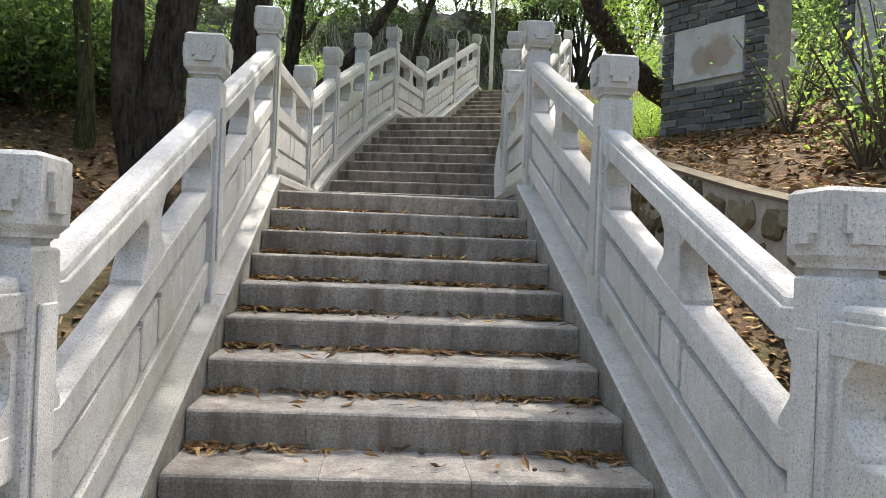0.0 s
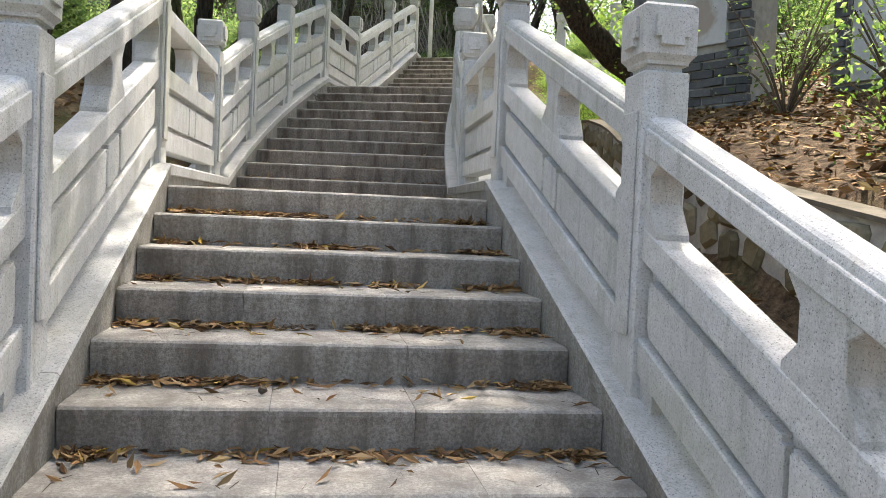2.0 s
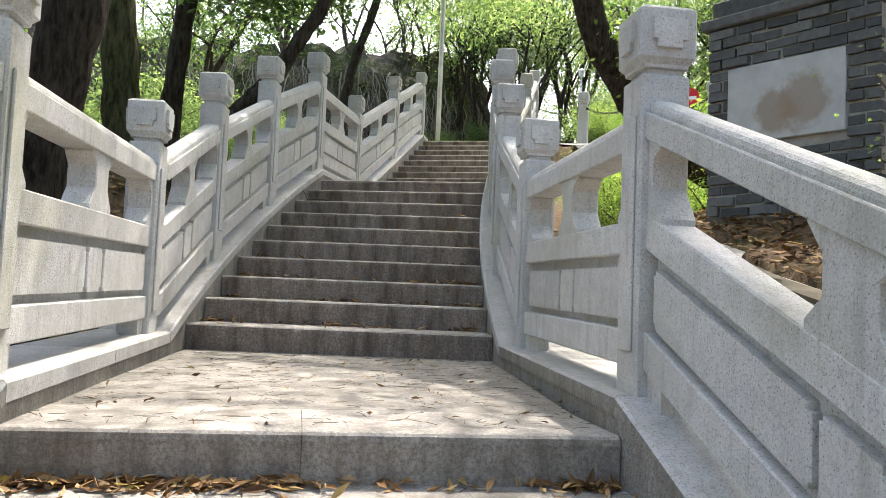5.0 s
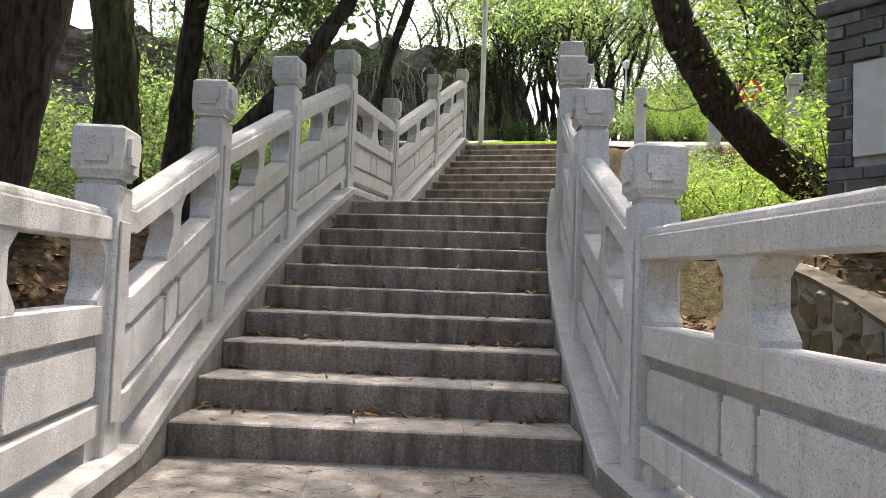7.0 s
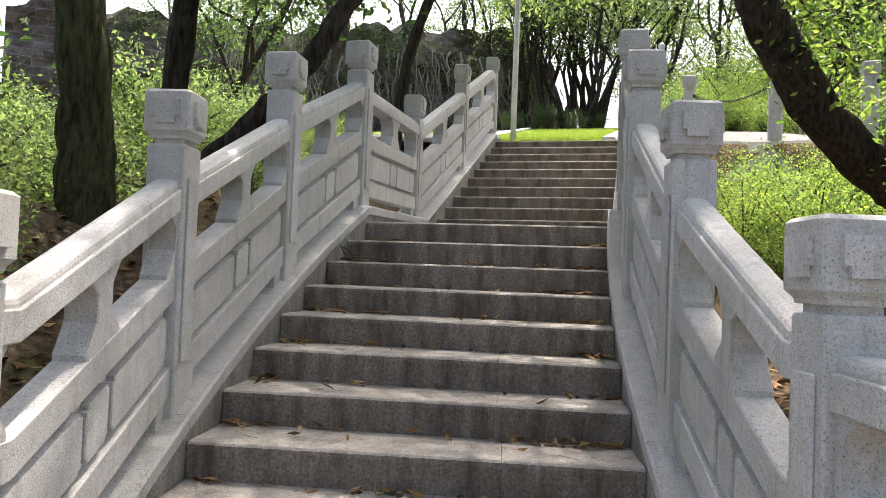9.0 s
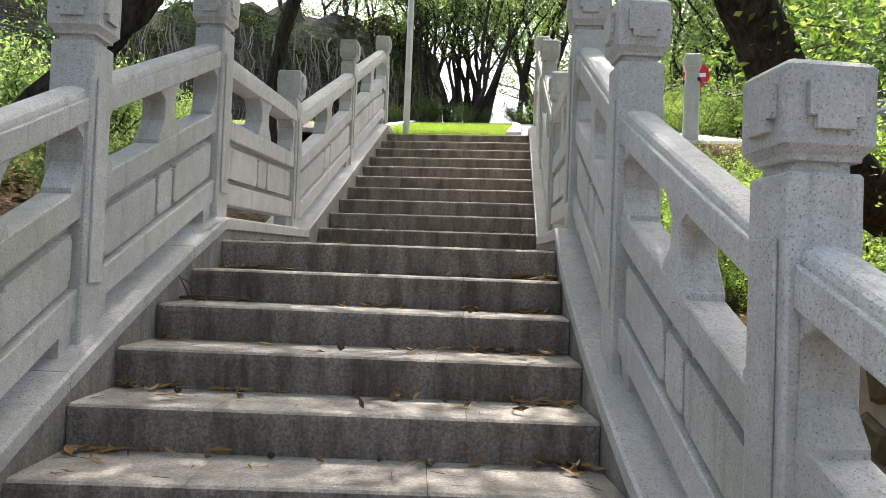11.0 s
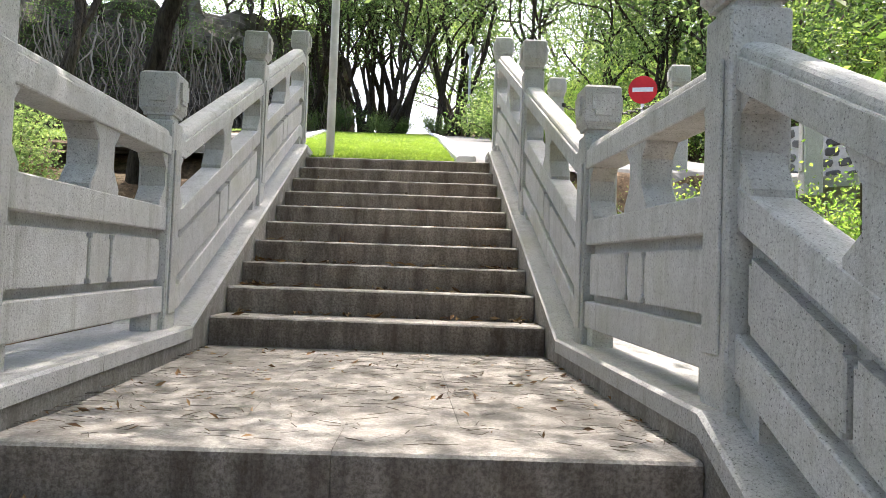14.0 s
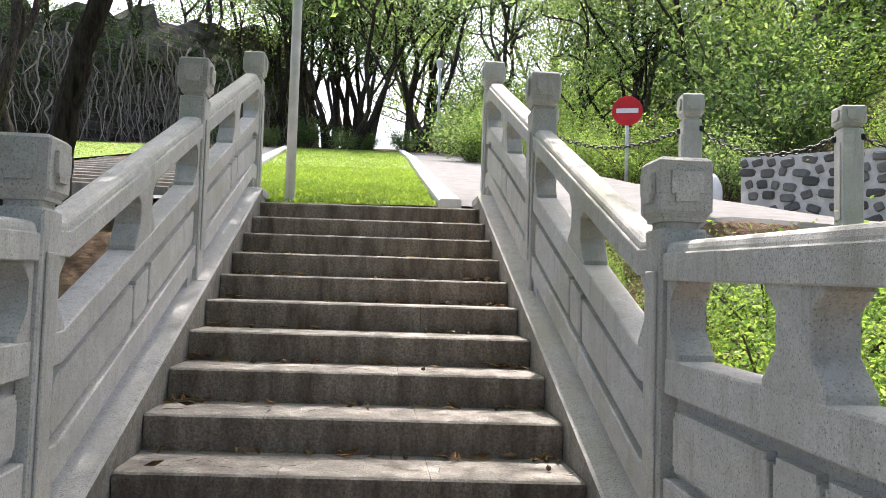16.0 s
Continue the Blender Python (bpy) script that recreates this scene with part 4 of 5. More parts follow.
# ---- trees ----
def grow(seed, high, spread_, first, limbs, clump, leaves, size, r0, bark, leaf, stems=1):
    """Trunk and crown meshes of one tree: bent stems, forked limbs, leaf clumps at the twigs."""
    r = random.Random(seed)
    rng = np.random.default_rng(seed)
    bm = bmesh.new()
    trunks = []
    for w in range(stems):
        lean = Vector((r.uniform(-0.38, 0.38), r.uniform(-0.38, 0.38), 0))
        stem = soft_path([Vector((lean.x * z + r.uniform(-0.3, 0.3) * (z > 0), lean.y * z + r.uniform(-0.3, 0.3) * (z > 0), z)) for z in [-0.4, 0.3, high * 0.2, high * 0.4, high * 0.6, high * 0.8]], 4)
        tube(bm, stem, [r0 * (1.25 if i == 0 else 1.0) * (1 - 0.75 * i / len(stem)) for i in range(len(stem))], 9, 0.25, seed + 7 * w)
        trunks.append(stem)
    tips = []
    for k in range(limbs):
        stem = trunks[k % stems]
        b = stem[int(len(stem) * r.uniform(first, 0.98))]
        a = 2 * math.pi * (k + r.uniform(-0.3, 0.3)) / limbs
        reach = spread_ * r.uniform(0.6, 1.1)
        rise = high * r.uniform(0.12, 0.45)
        e = b + Vector((math.cos(a) * reach, math.sin(a) * reach, rise))
        m1 = b.lerp(e, 0.35) + Vector((r.uniform(-0.3, 0.3), r.uniform(-0.3, 0.3), r.uniform(0, 0.4)))
        m2 = b.lerp(e, 0.7) + Vector((r.uniform(-0.4, 0.4), r.uniform(-0.4, 0.4), r.uniform(-0.1, 0.4)))
        path = soft_path([b, m1, m2, e], 4)
        tube(bm, path, [r0 * 0.42 * (1 - 0.8 * i / len(path)) for i in range(len(path))], 6, 0.2, seed + k)
        for q in range(4):
            s = path[r.randrange(len(path) // 3, len(path))]
            t = s + Vector((r.gauss(0, 0.35), r.gauss(0, 0.35), r.uniform(0.1, 0.5))) * spread_ * 0.42
            tube(bm, [s, s.lerp(t, 0.5) + Vector((r.uniform(-0.1, 0.1),) * 3), t], [r0 * 0.16, r0 * 0.11, r0 * 0.04], 5)
            tips.append(t)
        tips.append(e)
    cs = []
    per = max(8, leaves // (len(tips) * 2))
    for t in tips:
        for q in range(2):
            c = np.array(t) + rng.normal(size=3) * clump * 0.5
            cs.append(c + rng.normal(size=(per, 3)) * np.array((clump, clump, clump * 0.45)) * rng.uniform(0.35, 0.75))
    q = leaf_quads(np.concatenate(cs), size, rng, droop=0.25)
    me = bpy.data.meshes.new("crown")
    me.from_pydata(q.reshape(-1, 3).tolist(), [], np.arange(len(q) * 4).reshape(-1, 4).tolist())
    me.materials.append(leaf)
    return mesh_of("trunk", tidy(bm), bark, True), me


def plant(kind_meshes, x, y, z, turn, k, name, label, category, group=""):
    th = thing(name, label, category, group, at=pose(x, y, z, 0, 0, turn) @ Matrix.Diagonal((k, k, k, 1)))
    for nm, me in zip(("trunk", "crown"), kind_meshes):
        o = new(nm, me)
        o.parent = th
    return th


FAR = [grow(20 + i, 8.0, 3.2, 0.22, 11, 0.85, 6000, 0.15, 0.16, (BARK, BARK_GREY)[i % 2], (LEAF_MID, LEAF_DARK, LEAF_DARK, LEAF_BRIGHT)[i]) for i in range(4)]
TALL = [grow(40 + i, 9.0, 2.6, 0.42, 12, 0.70, 4600, 0.16, 0.15, BARK, (LEAF_DARK, LEAF_MID, LEAF_MID)[i], 3) for i in range(3)]
tr = random.Random(77)
# round the stair head and along the road
for x, y, k in ((9.0, 41.0, 0.95), (10.4, 45.5, 1.0), (11.8, 42, 1.1), (11.2, 49.5, 1.2), (12.6, 36, 0.9), (13.6, 46, 1.1), (7.6, 44.5, 1.05),
                (8.6, 50.0, 1.1), (8.3, 43.0, 0.9), (10.1, 43.4, 1.0), (9.4, 47.0, 1.1), (7.0, 48.0, 1.1), (5.0, 54, 1.2), (-2.2, 31, 0.95), (-5, 52, 1.0), (-12, 50, 1.1), (24, 52, 1.2), (20, 64, 1.2), (-12, 62, 1.3)):
    plant(tr.choice(TALL), x, y, height(x, y) - 0.1, tr.uniform(0, 360), k * tr.uniform(0.9, 1.1), "tree", "tall many-stemmed tree with thin dark leaning trunks", "tree", "trees round the stair head")
for x, y, z, k in ((0.6, 45.6, 14.9, 0.75), (-2.6, 44.9, 14.6, 0.8), (3.9, 47.6, 15.6, 0.7), (-7.5, 43.6, 13.9, 0.8)):
    plant(tr.choice(TALL), x, y, z, tr.uniform(0, 360), k, "rampart_tree", "pale-rooted tree growing on top of the rampart", "tree", "trees on the rampart")
# wooded hill across the road
for i in range(44):
    x, y = tr.uniform(12.5, 32), tr.uniform(12, 52)
    if x < 13.2 - 0.42 * (y - 20) + 1.0:
        continue
    plant(tr.choice(FAR), x, y, height(x, y) - 0.2, tr.uniform(0, 360), tr.uniform(0.65, 1.1), "hill_tree", "light green tree on the wooded hillside", "tree", "trees on the hill")
# woods left of the stairs
for x, y, k in ((-10.5, 8, 1.0), (-7.5, 4.5, 0.9), (-13, 12, 1.1), (-11, 2, 1.0), (-17, 8, 1.2), (-4.6, 25.5, 0.8), (-22, 10, 1.4), (-8, -2, 1.0)):
    plant(tr.choice(FAR[1:3]), x, y, height(x, y) - 0.1, tr.uniform(0, 360), k * tr.uniform(0.9, 1.1), "woodland_tree", "dark leafy tree in the wood beside the stairs", "tree", "woodland trees")
# behind the memorials and behind the camera
for x, y, k in ((8.5, 11.5, 0.9), (7.6, 6.8, 0.8), (10, 8.5, 1.0), (9.5, 3.0, 1.0), (7.5, -1.0, 1.0), (12.5, 5.5, 1.1), (14, 10.5, 1.1), (6.5, -6, 1.0), (-5.5, -6, 1.0), (0.5, -12, 1.2), (-12, -8, 1.2), (12, -8, 1.2)):
    plant(tr.choice(FAR), x, y, height(x, y) - 0.1, tr.uniform(0, 360), k * tr.uniform(0.9, 1.1), "bank_tree", "slender tree on the littered bank", "tree", "trees on the bank")


def big_tree(name, label, path, radii, bark, crown_at, crown_r, leaves, leaf, size, seed, forks=()):
    th = thing(name, label, "tree", "large trees by the stairs")
    bm = bmesh.new()
    pts = soft_path(path, 9)
    rad = np.interp(np.linspace(0, len(radii) - 1, len(pts)), range(len(radii)), radii)
    tube(bm, pts, list(rad), 22, 0.32, seed)
    part("trunk", tidy(bm), bark, th, smooth=True)
    for fp, fr in forks:
        bm = bmesh.new()
        q = soft_path(fp, 5)
        tube(bm, q, list(np.linspace(fr[0], fr[1], len(q))), 9, 0.2, seed + 3)
        part("limb", tidy(bm), bark, th, smooth=True)
    rng = np.random.default_rng(seed)
    cs = []
    for c, rr in zip(crown_at, crown_r):
        k = 22
        cen = np.array(c) + rng.normal(size=(k, 3)) * np.array((rr, rr, rr * 0.4)) * 0.55
        for q in cen:
            cs.append(q + rng.normal(size=(leaves // (k * len(crown_at)), 3)) * np.array((0.5, 0.5, 0.26)))
        bm = bmesh.new()
        top = Vector(pts[-1])
        for q in cen[:10]:
            q = Vector(q)
            tube(bm, soft_path([top, top.lerp(q, 0.5) + Vector((0.2, 0.1, 0.3)), q], 3), [rad[-1] * 0.5 * (1 - 0.14 * i) for i in range(7)], 5)
        part("limb", tidy(bm), bark, th)
    ob = quads_object("crown", leaf_quads(np.concatenate(cs), size, rng, droop=0.2), leaf, "", "leaves")
    ob.parent = th
    del ob["category"]
    del ob["kind"]


g = height
# two dark trunks and a mossy one left of the first flight
big_tree("dark_tree", "large dark-barked tree rising beside the balustrade", [(-2.5, 7.3, g(-2.5, 7.3) - 0.3), (-2.45, 7.3, 2.2), (-2.2, 7.4, 4.0), (-1.85, 7.5, 6.5), (-1.5, 7.6, 9.0)], [0.30, 0.20, 0.18, 0.15, 0.10], BARK,
         # Clumps after the first are unseen, added to shade the first flight.
         [(-1.0, 7.0, 9.6), (1.3, 7.4, 9.6), (1.6, 4.6, 9.6), (0.4, 2.6, 9.8), (2.7, 6.2, 9.8), (2.4, 8.4, 10.0)], (2.0, 2.0, 2.0, 2.0, 1.8, 1.6), 30000, LEAF_MID, 0.11, 51,
         [([(-2.48, 7.3, 1.6), (-2.66, 7.2, 2.6), (-2.72, 7.2, 4.5), (-2.9, 7.0, 8.0)], (0.19, 0.10))])
big_tree("dark_tree", "large dark-barked leaning tree close to the landing balustrade", [(-2.15, 9.0, g(-2.15, 9.0) - 0.3), (-2.1, 9.0, 2.6), (-1.85, 9.1, 4.2), (-1.55, 9.2, 6.2), (-1.2, 9.4, 9.0)], [0.34, 0.23, 0.20, 0.18, 0.12], BARK,
         [(-0.8, 9.5, 9.4), (-1.8, 10.6, 10.0)], (2.2, 2.0), 7000, LEAF_MID, 0.11, 52)
big_tree("mossy_tree", "mossy olive-barked tree beside the second flight", [(-2.25, 12.0, g(-2.25, 12.0) - 0.3), (-2.25, 12.0, 3.6), (-2.35, 12.0, 5.0), (-2.7, 12.0, 7.0), (-2.9, 12.0, 9.5)], [0.30, 0.20, 0.18, 0.16, 0.10], BARK_MOSS,
         [(-2.2, 12.5, 10.0)], (2.2,), 4500, LEAF_MID, 0.11, 53)
big_tree("dark_tree", "slim dark-barked tree behind the second flight", [(-2.1, 13.6, g(-2.1, 13.6) - 0.3), (-2.1, 13.6, 4.2), (-1.95, 13.6, 6.0), (-1.75, 13.6, 8.2), (-1.6, 13.6, 10.5)], [0.22, 0.13, 0.12, 0.11, 0.07], BARK,
         [(-1.4, 13.8, 10.8)], (2.0,), 4500, LEAF_DARK, 0.11, 54,
         [([(-1.9, 13.6, 6.6), (-1.2, 13.9, 7.0), (-0.9, 14.1, 7.8), (-0.2, 14.4, 8.6)], (0.06, 0.03))])
big_tree("mossy_tree", "thin mossy tree standing in the leaf litter", [(-3.65, 8.6, g(-3.65, 8.6) - 0.2), (-3.62, 8.6, 2.8), (-3.75, 8.6, 4.4), (-3.95, 8.6, 7.6)], [0.14, 0.09, 0.085, 0.05], BARK_MOSS,
         [(-4.0, 8.4, 8.2)], (1.8,), 3000, LEAF_MID, 0.11, 55)
big_tree("dark_tree", "dark curved tree leaning over the third flight", [(0.05, 17.6, g(0.05, 17.6) - 0.3), (0.12, 17.6, 5.4), (0.20, 17.6, 6.05), (0.33, 17.6, 6.6), (0.70, 17.7, 7.9), (1.1, 17.9, 10.0)], [0.12, 0.09, 0.082, 0.08, 0.07, 0.05], BARK,
         # The last two clumps are unseen, added to keep sun off landing_2.
         [(1.5, 18.8, 8.9), (-0.5, 17.2, 8.8), (3.4, 20.4, 9.2), (0.6, 16.2, 9.3), (2.5, 17.6, 10.3), (1.7, 18.4, 10.6)], (1.3, 1.3, 1.5, 1.4, 1.5, 1.5), 24000, LEAF_MID, 0.11, 56)
big_tree("dark_tree", "slender dark tree leaning over the balustrade, dense dark leaves", [(-1.75, 12.0, g(-1.75, 12.0) - 0.3), (-1.42, 12.0, 3.7), (-0.98, 12.0, 4.2), (-0.66, 12.0, 4.6), (-0.44, 12.0, 4.95), (-0.15, 12.0, 5.5), (0.2, 12.1, 6.6), (0.4, 12.2, 8.2)], [0.12, 0.095, 0.085, 0.08, 0.078, 0.07, 0.06, 0.045], BARK,
         [(-0.9, 13.4, 6.4), (-0.3, 13.2, 6.9), (-0.2, 14.6, 7.4), (0.6, 13.0, 8.4)], (0.8, 0.8, 0.9, 1.3), 15000, LEAF_DARK, 0.12, 58)
# the leaning giant on the right
big_tree("leaning_tree", "thick dark leaning trunk with a sparse bright crown", [(6.7, 13.4, g(6.7, 13.4) - 0.4), (5.5, 12.9, 3.70), (4.42, 12.5, 4.02), (3.42, 12.2, 4.75), (2.83, 12.0, 5.8), (2.5, 11.9, 7.8), (2.3, 11.7, 10.2)], [0.28, 0.215, 0.20, 0.185, 0.165, 0.14, 0.10], BARK,
         # The last clump is unseen, added in the sun's path to landing_2.
         [(3.7, 11.6, 11.0), (1.6, 13.6, 11.5), (3.4, 13.5, 10.5), (2.8, 15.2, 9.9)], (2.3, 2.2, 2.2, 2.2), 14000, LEAF_BRIGHT, 0.11, 57)


def climbing_vine(path, seed):
    """A leafy climber with thin bare stems wound along a trunk."""
    th = thing("climbing_vine", "bright green leafy climber with dry stems on a leaning trunk", "vine")
    r, rng = random.Random(seed), np.random.default_rng(seed)
    pts = soft_path(path, 8)
    cs = []
    for k in range(26):
        i = r.randrange(3, len(pts) - 2)
        c = pts[i] + Vector((r.gauss(0, 0.16), r.gauss(-0.05, 0.16), r.uniform(0.12, 0.5)))
        bm = bmesh.new()
        tube(bm, soft_path([pts[i], pts[i].lerp(c, 0.6) + Vector((r.gauss(0, 0.08), r.gauss(0, 0.08), 0.05)), c + Vector((r.gauss(0, 0.1), r.gauss(0, 0.1), -0.1))], 4), [0.008 - 0.0006 * q for q in range(9)], 5)
        part("stem", tidy(bm), TWIG, th)
        cs.append(np.array(c) + rng.normal(size=(70, 3)) * (0.17, 0.17, 0.14))
    q = leaf_quads(np.concatenate(cs), 0.075, rng, flat=0.2, slim=0.5)
    me = bpy.data.meshes.new("leaves")
    me.from_pydata(q.reshape(-1, 3).tolist(), [], np.arange(len(q) * 4).reshape(-1, 4).tolist())
    me.materials.append(LEAF_BRIGHT)
    part("leaves", me, LEAF_BRIGHT, th)


climbing_vine([(5.5, 12.8, 3.85), (4.42, 12.4, 4.15), (3.42, 12.1, 4.85), (2.83, 11.9, 5.9)], 91)


# ---- shrubs ----
def shrub_meshes(seed, leaves, size, leaf, squat=0.75):
    r, rng = random.Random(seed), np.random.default_rng(seed)
    bm = bmesh.new()
    cs = []
    for k in range(16):
        a, q = r.uniform(0, 6.28), r.uniform(0.25, 0.95)
        e = Vector((math.cos(a) * q, math.sin(a) * q, r.uniform(0.35, 1.15) * squat * 1.35))
        tube(bm, soft_path([Vector((0, 0, -0.1)), e * 0.5 + Vector((0, 0, 0.12)), e], 3), [0.02 - 0.002 * i for i in range(7)], 5)
        for t in (0.55, 0.8, 1.0):
            cs.append(np.array(e * t) + rng.normal(size=(leaves // 48, 3)) * (0.2, 0.2, 0.15))
    q = leaf_quads(np.concatenate(cs), size, rng, flat=0.3, slim=0.5)
    me = bpy.data.meshes.new("foliage")
    me.from_pydata(q.reshape(-1, 3).tolist(), [], np.arange(len(q) * 4).reshape(-1, 4).tolist())
    me.materials.append(leaf)
    return mesh_of("stems", tidy(bm), TWIG), me


SH_DARK = [shrub_meshes(61 + i, 3600, 0.075, (LEAF_DARK, LEAF_MID)[i]) for i in range(2)]
SH_BRIGHT = [shrub_meshes(71 + i, 5600, 0.048, LEAF_BRIGHT) for i in range(2)]


SAPLING = [shrub_meshes(81 + i, 420, 0.08, (LEAF_MID, LEAF_BRIGHT)[i], 1.1) for i in range(2)]


def shrub(meshes, x, y, k, label, group):
    th = thing("shrub", label, "shrub", group, at=pose(x, y, height(x, y), 0, 0, tr.uniform(0, 360)) @ Matrix.Diagonal((k, k, k * tr.uniform(0.85, 1.2), 1)))
    for nm, me in zip(("stem", "foliage"), meshes):
        o = new(nm, me)
        o.parent = th


for i in range(46):
    x, y = tr.uniform(-13, -4.6), tr.uniform(6, 19)
    if y < 9.5 and x > -5.4:
        continue
    shrub(SH_DARK[i % 2], x, y, tr.uniform(1.0, 2.0) * (1.0 if y < 11.5 or x < -8 else 0.5), "dense dark green shrub in the shaded wood", "understorey shrubs")
for x, y in ((-4.7, 12.2), (-5.6, 11.3), (-6.4, 10.4), (-7.3, 10.8), (-5.2, 13.4), (-6.6, 12.6), (-8.2, 9.6), (-7.9, 12.2), (-4.2, 13.6), (-9.3, 11.0), (-9.0, 8.4), (-3.9, 15.2), (-6.0, 14.6), (-5.8, 9.6)):
    shrub(SH_DARK[int(-x * 10) % 2], x, y, tr.uniform(1.2, 1.9) * (0.5 if x > -5.7 and y > 11 else 1.0), "dense dark green shrub in the shaded wood", "understorey shrubs")
for i in range(9):
    shrub(SH_DARK[i % 2], lerp(4.5, 15.0, i / 8) + tr.uniform(-0.4, 0.4), lerp(43.5, 37.5, i / 8) + tr.uniform(-0.8, 0.8), tr.uniform(0.5, 0.95), "dark shrub under the trees behind the lawn", "shrubs behind the lawn")
for x, y in ((-4.4, 9.0), (-5.2, 8.4), (-4.0, 9.9), (-5.9, 7.5), (-4.9, 9.8), (-6.2, 8.6), (-5.5, 9.2), (-6.9, 7.6), (-3.5, 10.8)):
    shrub(SH_DARK[int(-x * 10) % 2], x, y, tr.uniform(0.9, 1.35), "dense dark green shrub in the shaded wood", "understorey shrubs")
for i in range(75):
    x, y = tr.uniform(11.5, 30), tr.uniform(13, 46)
    if x < 12.9 - 0.42 * (y - 20) + 0.9:
        continue
    shrub((SH_DARK[1], SH_DARK[0], SH_BRIGHT[0])[i % 3], x, y, tr.uniform(1.3, 2.6), "leafy green shrub on the wooded hillside", "shrubs on the hill")
for x, y, k in ((-3.0, 14.2, 0.8), (-2.6, 15.6, 0.8), (-3.4, 12.7, 0.8), (-3.2, 16.6, 1.0), (-2.4, 10.6, 0.5), (-1.6, 15.3, 0.6), (-1.2, 15.9, 0.5), (-0.9, 16.9, 0.45), (-1.7, 17.4, 0.7), (-2.3, 18.6, 0.8), (-1.0, 18.2, 0.5), (-2.9, 17.6, 0.8)):
    shrub(SH_DARK[1], x, y, k, "green shrub beside the balustrade", "shrubs by the stairs")
for x, y, k in ((4.1, 13.7, 0.6), (4.6, 14.0, 0.85), (5.3, 13.4, 0.9), (4.1, 14.6, 0.75), (4.9, 15.1, 0.8), (5.7, 14.8, 0.95), (4.4, 15.8, 0.5), (5.3, 15.9, 0.75), (6.1, 15.3, 0.95), (6.9, 14.7, 0.95), (6.6, 13.6, 0.9), (4.4, 17.0, 0.35)):
    shrub(SH_BRIGHT[int(k * 100) % 2], x, y, k, "bright yellow-green bush beside the stairs", "bright bushes")
for i in range(20):
    x, y = tr.uniform(3.6, 8.5), tr.uniform(4.5, 12.5)
    if Vector((x - 4.6, y - 10.2)).length < 1.3:
        continue
    shrub(SAPLING[i % 2], x, y, tr.uniform(0.4, 0.8), "small green sapling in the leaf litter", "saplings on the bank")
for i in range(34):
    t = tr.random()
    y = lerp(17, 31, t)
    x = float(np.interp(y, (17, 19.6, 22, 25, 29, 33), (14.2, 11.8, 10.2, 9.3, 8.6, 8.0))) + tr.uniform(0.9, 3.5)
    shrub(SH_BRIGHT[i % 2] if i % 2 else SH_DARK[1], x, y, tr.uniform(0.7, 1.4), "green shrub above the rubble wall", "shrubs above the wall")

# ---- fallen leaves and twigs ----
def ground_leaves(n, fx, fy, keep):
    out = []
    while len(out) < n:
        x, y = RNG.uniform(*fx), RNG.uniform(*fy)
        if keep(x, y):
            out.append((x, y, height(x, y) + RNG.uniform(0.005, 0.035)))
    return np.array(out)


c = np.concatenate([ground_leaves(15000, (1.4, 9.0), (0, 13.5), lambda x, y: (x - mid_x(y)) > 1.4 and not 2.6 < x - mid_x(y) < 2.8),
                    ground_leaves(11000, (-8, -0.6), (1, 19), lambda x, y: (x - mid_x(y)) < -1.5)])
quads_object("leaf_litter", leaf_quads(c, 0.10, RNG, flat=0.75, slim=0.45), LITTER, "brown curled leaf litter over the banks", "leaf litter")


def stair_point(f, n, u, v):
    """A place on tread n: u from edge to edge, v from the nosing to the next riser."""
    a = edge("L", f, n + v).lerp(edge("R", f, n + v), u)
    return (a.x, a.y, BASE[f] + RISE * n + 0.009)


for f, per in ((0, 430), (1, 75), (2, 55)):
    cs, tw = [], []
    for n in range(1, 10):
        piles = [0.04, 0.95] + list(RNG.random(3))
        for i in range(int(per * RNG.uniform(0.6, 1.4))):
            if RNG.random() < 0.84:
                k = int(RNG.choice(5, p=(0.27, 0.27, 0.16, 0.16, 0.14)))
                u, v = RNG.normal(piles[k], 0.045 if k < 2 else 0.06), 1.0 - abs(RNG.normal(0, 0.13))
            else:
                u, v = RNG.random(), 1.0 - abs(RNG.normal(0, 0.10)) if RNG.random() < 0.7 else RNG.uniform(0.1, 1.0)
            if v < 0.08 or not 0.01 < u < 0.99:
                continue
            x, y, z = stair_point(f, n, u, min(v, 0.985))
            cs.append((x, y, z + RNG.uniform(0, 0.02)))
    quads_object("fallen_leaves", leaf_quads(np.array(cs), 0.078, RNG, flat=0.78, slim=0.28), LITTER, "dry brown leaves gathered against the risers", "leaf litter")


def twig_quads(p, rng, size, width):
    n = len(p)
    a = rng.uniform(0, 2 * math.pi, n)
    d = np.stack([np.cos(a), np.sin(a), np.zeros(n)], 1) * (size * rng.uniform(0.4, 1.5, n))[:, None]
    s = np.stack([-np.sin(a), np.cos(a), np.zeros(n)], 1) * width
    up = np.array((0, 0, width * 1.2))
    return np.stack([p - d / 2 - s, p - d / 2 + s + up, p + d / 2 + s + up, p + d / 2 - s], 1)


tp = []
for i in range(800):
    u, v = RNG.random(), RNG.random()
    if RNG.random() < 0.5:
        u = RNG.beta(0.5, 0.5)
    p = edge("L", 1, 10.2).lerp(edge("R", 1, 10.2), u).lerp(edge("L", 2, 0.9).lerp(edge("R", 2, 0.9), u), v)
    tp.append((p.x, p.y, lerp(BASE[1] + 1.7, BASE[2], v) + 0.006))
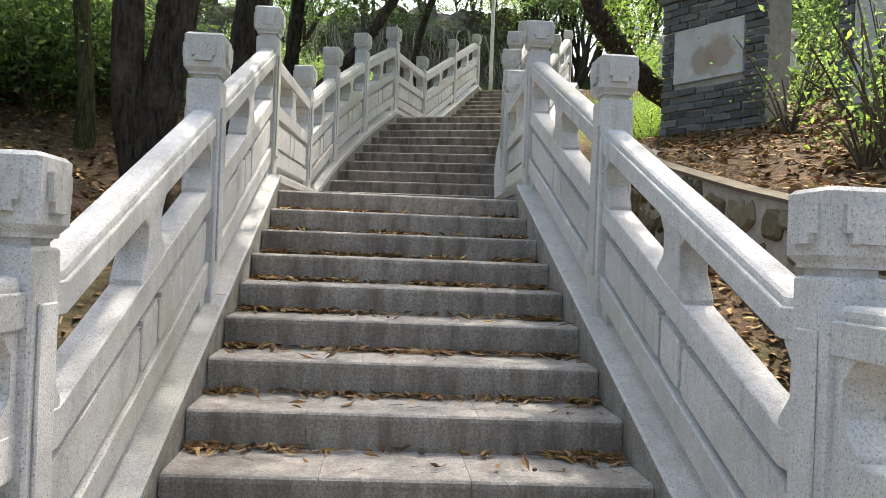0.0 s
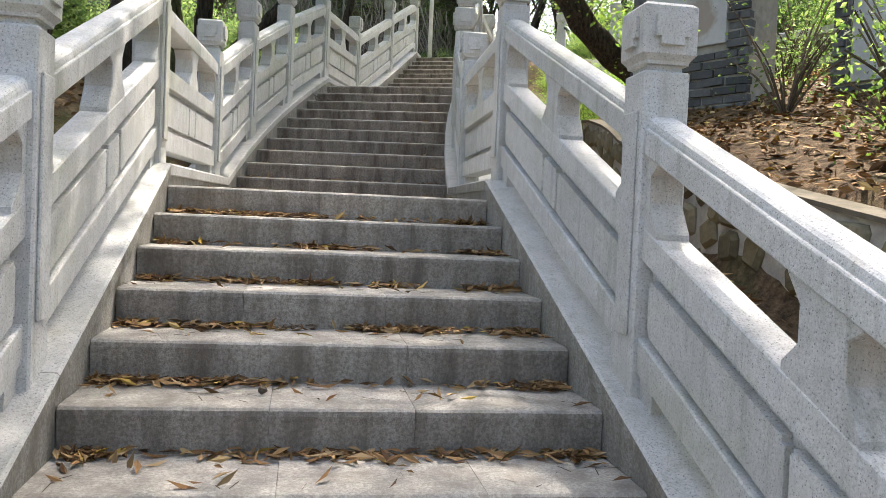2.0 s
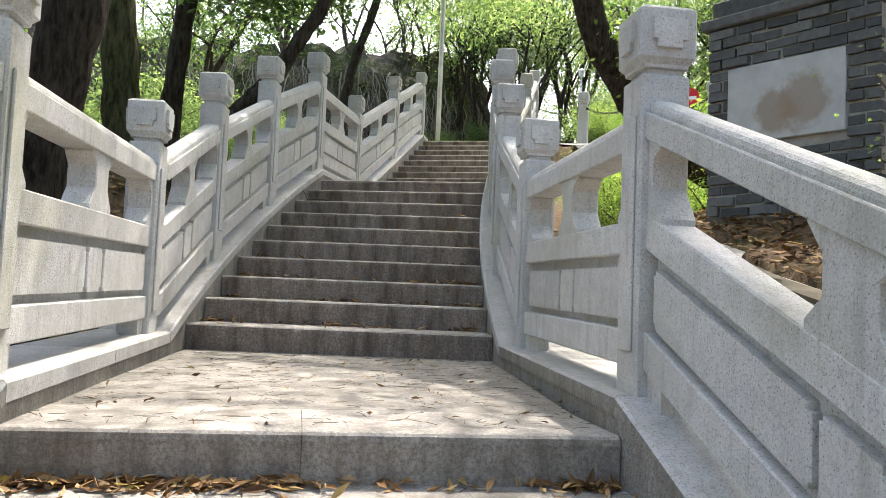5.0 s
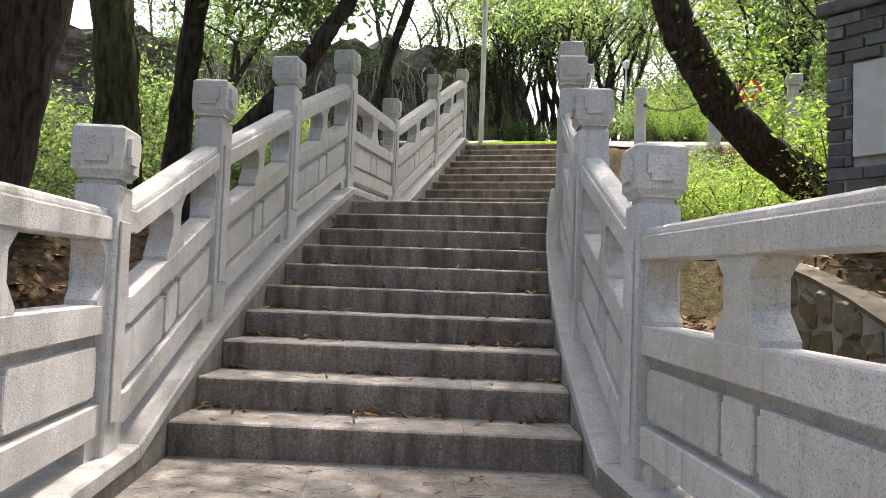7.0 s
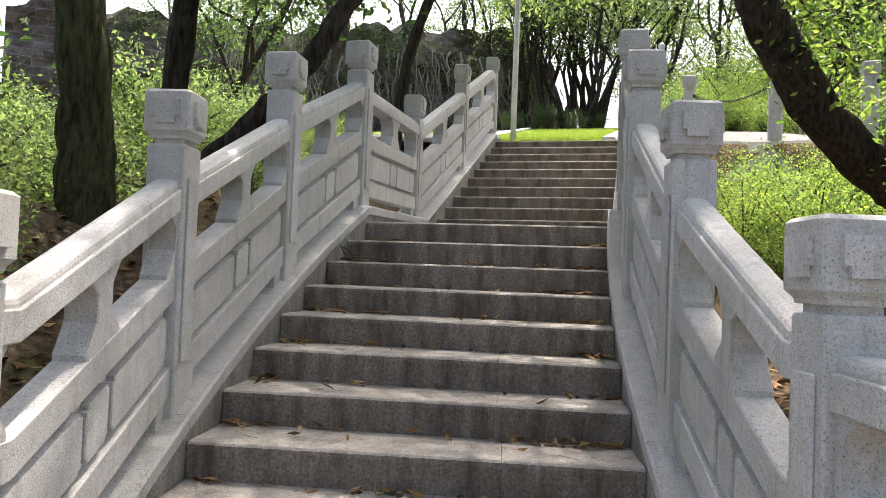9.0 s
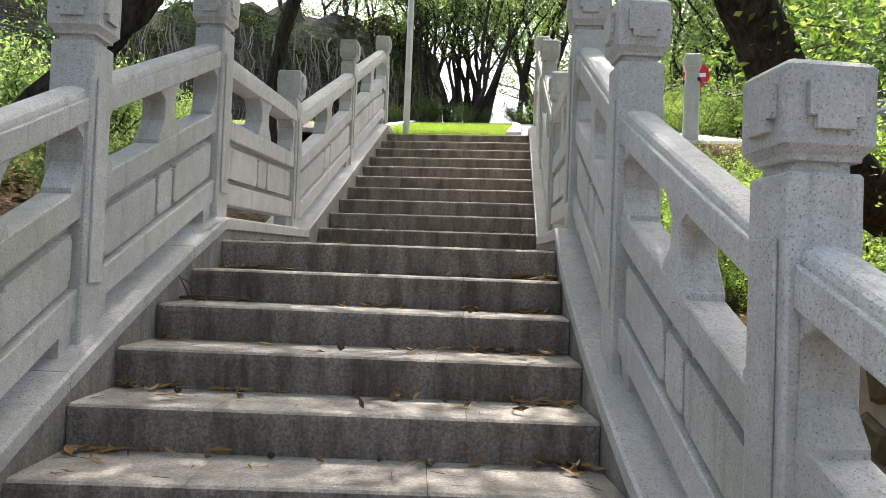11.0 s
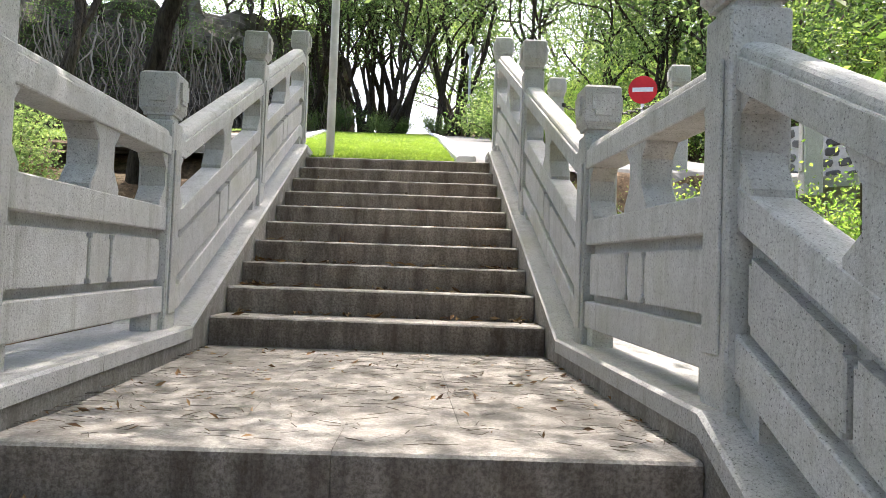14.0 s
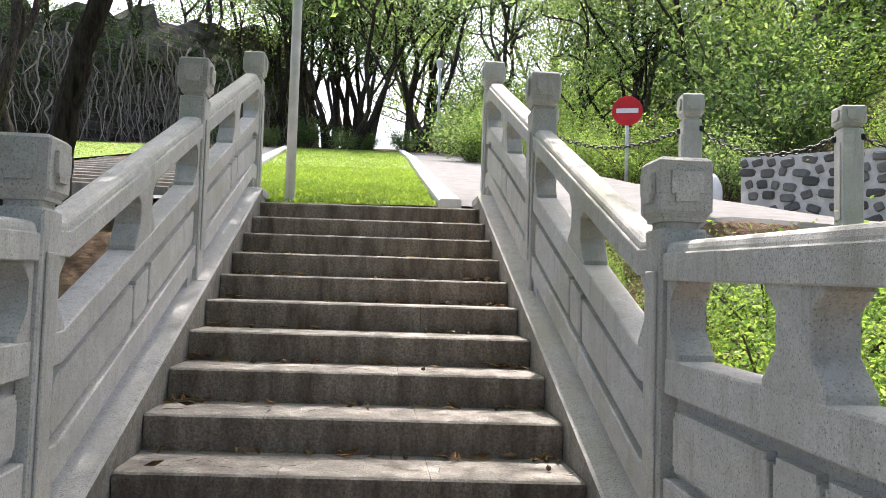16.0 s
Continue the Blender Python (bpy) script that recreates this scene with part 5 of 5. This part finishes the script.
for i in range(620):
    u, v = RNG.random(), RNG.random()
    p = edge("L", 0, 10.2).lerp(edge("R", 0, 10.2), u).lerp(edge("L", 1, 0.9).lerp(edge("R", 1, 0.9), u), v)
    tp.append((p.x, p.y, lerp(1.7, BASE[1], v) + 0.006))
for f in range(3):
    for i in range(190):
        tp.append(stair_point(f, int(RNG.integers(1, 10)), RNG.random(), RNG.uniform(0.1, 0.98)))
tp = np.array(tp)
quads_object("scattered_twigs", twig_quads(tp, RNG, 0.06, 0.0013), TWIG, "thin dry twigs and needles scattered over the stairs", "twigs")
lp = tp[RNG.random(len(tp)) < 0.14] + (0.03, 0.02, 0.002)
quads_object("landing_leaves", leaf_quads(lp, 0.04, RNG, flat=0.7, slim=0.34), LITTER, "a few curled leaves on the landings", "leaf litter")

pods = bmesh.new()
pr = random.Random(31)
for f, count in ((0, 16), (1, 34), (2, 30)):
    for i in range(count):
        x, y, z = stair_point(f, pr.randint(1, 9), pr.uniform(0.04, 0.96), pr.choice((pr.uniform(0.75, 0.95), pr.uniform(0.2, 0.95))))
        w = pr.uniform(0.009, 0.016)
        tube(pods, [(x - w, y, z + w * 0.5), (x - w * 0.4, y, z + w * 0.7), (x + w * 0.5, y + w * 0.2, z + w * 0.7), (x + w * 1.1, y + w * 0.3, z + w * 0.4)], [w * 0.35, w, w * 0.9, w * 0.3], 7, 0.5, i)
tagged(part("seed_pods", tidy(pods), TWIG), "small dark dry seed pods dropped on the steps", "seed pods", kind="stuff")

th = thing("fallen_branch", "small bare dead branch lying on a step", "branch")
bm = bmesh.new()
p0, p1, p2 = Vector(stair_point(1, 8, 0.01, 0.55)), Vector(stair_point(1, 8, 0.10, 0.45)), Vector(stair_point(1, 8, 0.19, 0.62))
up = Vector((0, 0, 0.012))
tube(bm, soft_path([p0 + up, p1 + up * 2.2, p2 + up], 5), [0.008 - 0.0004 * i for i in range(11)], 6)
part("stick", tidy(bm), TWIG, th)
for a, b in ((p0.lerp(p1, 0.3), Vector((-0.10, 0.10, 0.16))), (p0.lerp(p1, 0.8), Vector((-0.14, 0.16, 0.10))), (p1, Vector((0.12, 0.10, 0.02)))):
    bm = bmesh.new()
    tube(bm, soft_path([a + up, a + b * 0.5 + up * 2, a + b + up], 4), [0.005 - 0.0004 * i for i in range(9)], 5)
    part("twig", tidy(bm), TWIG, th)
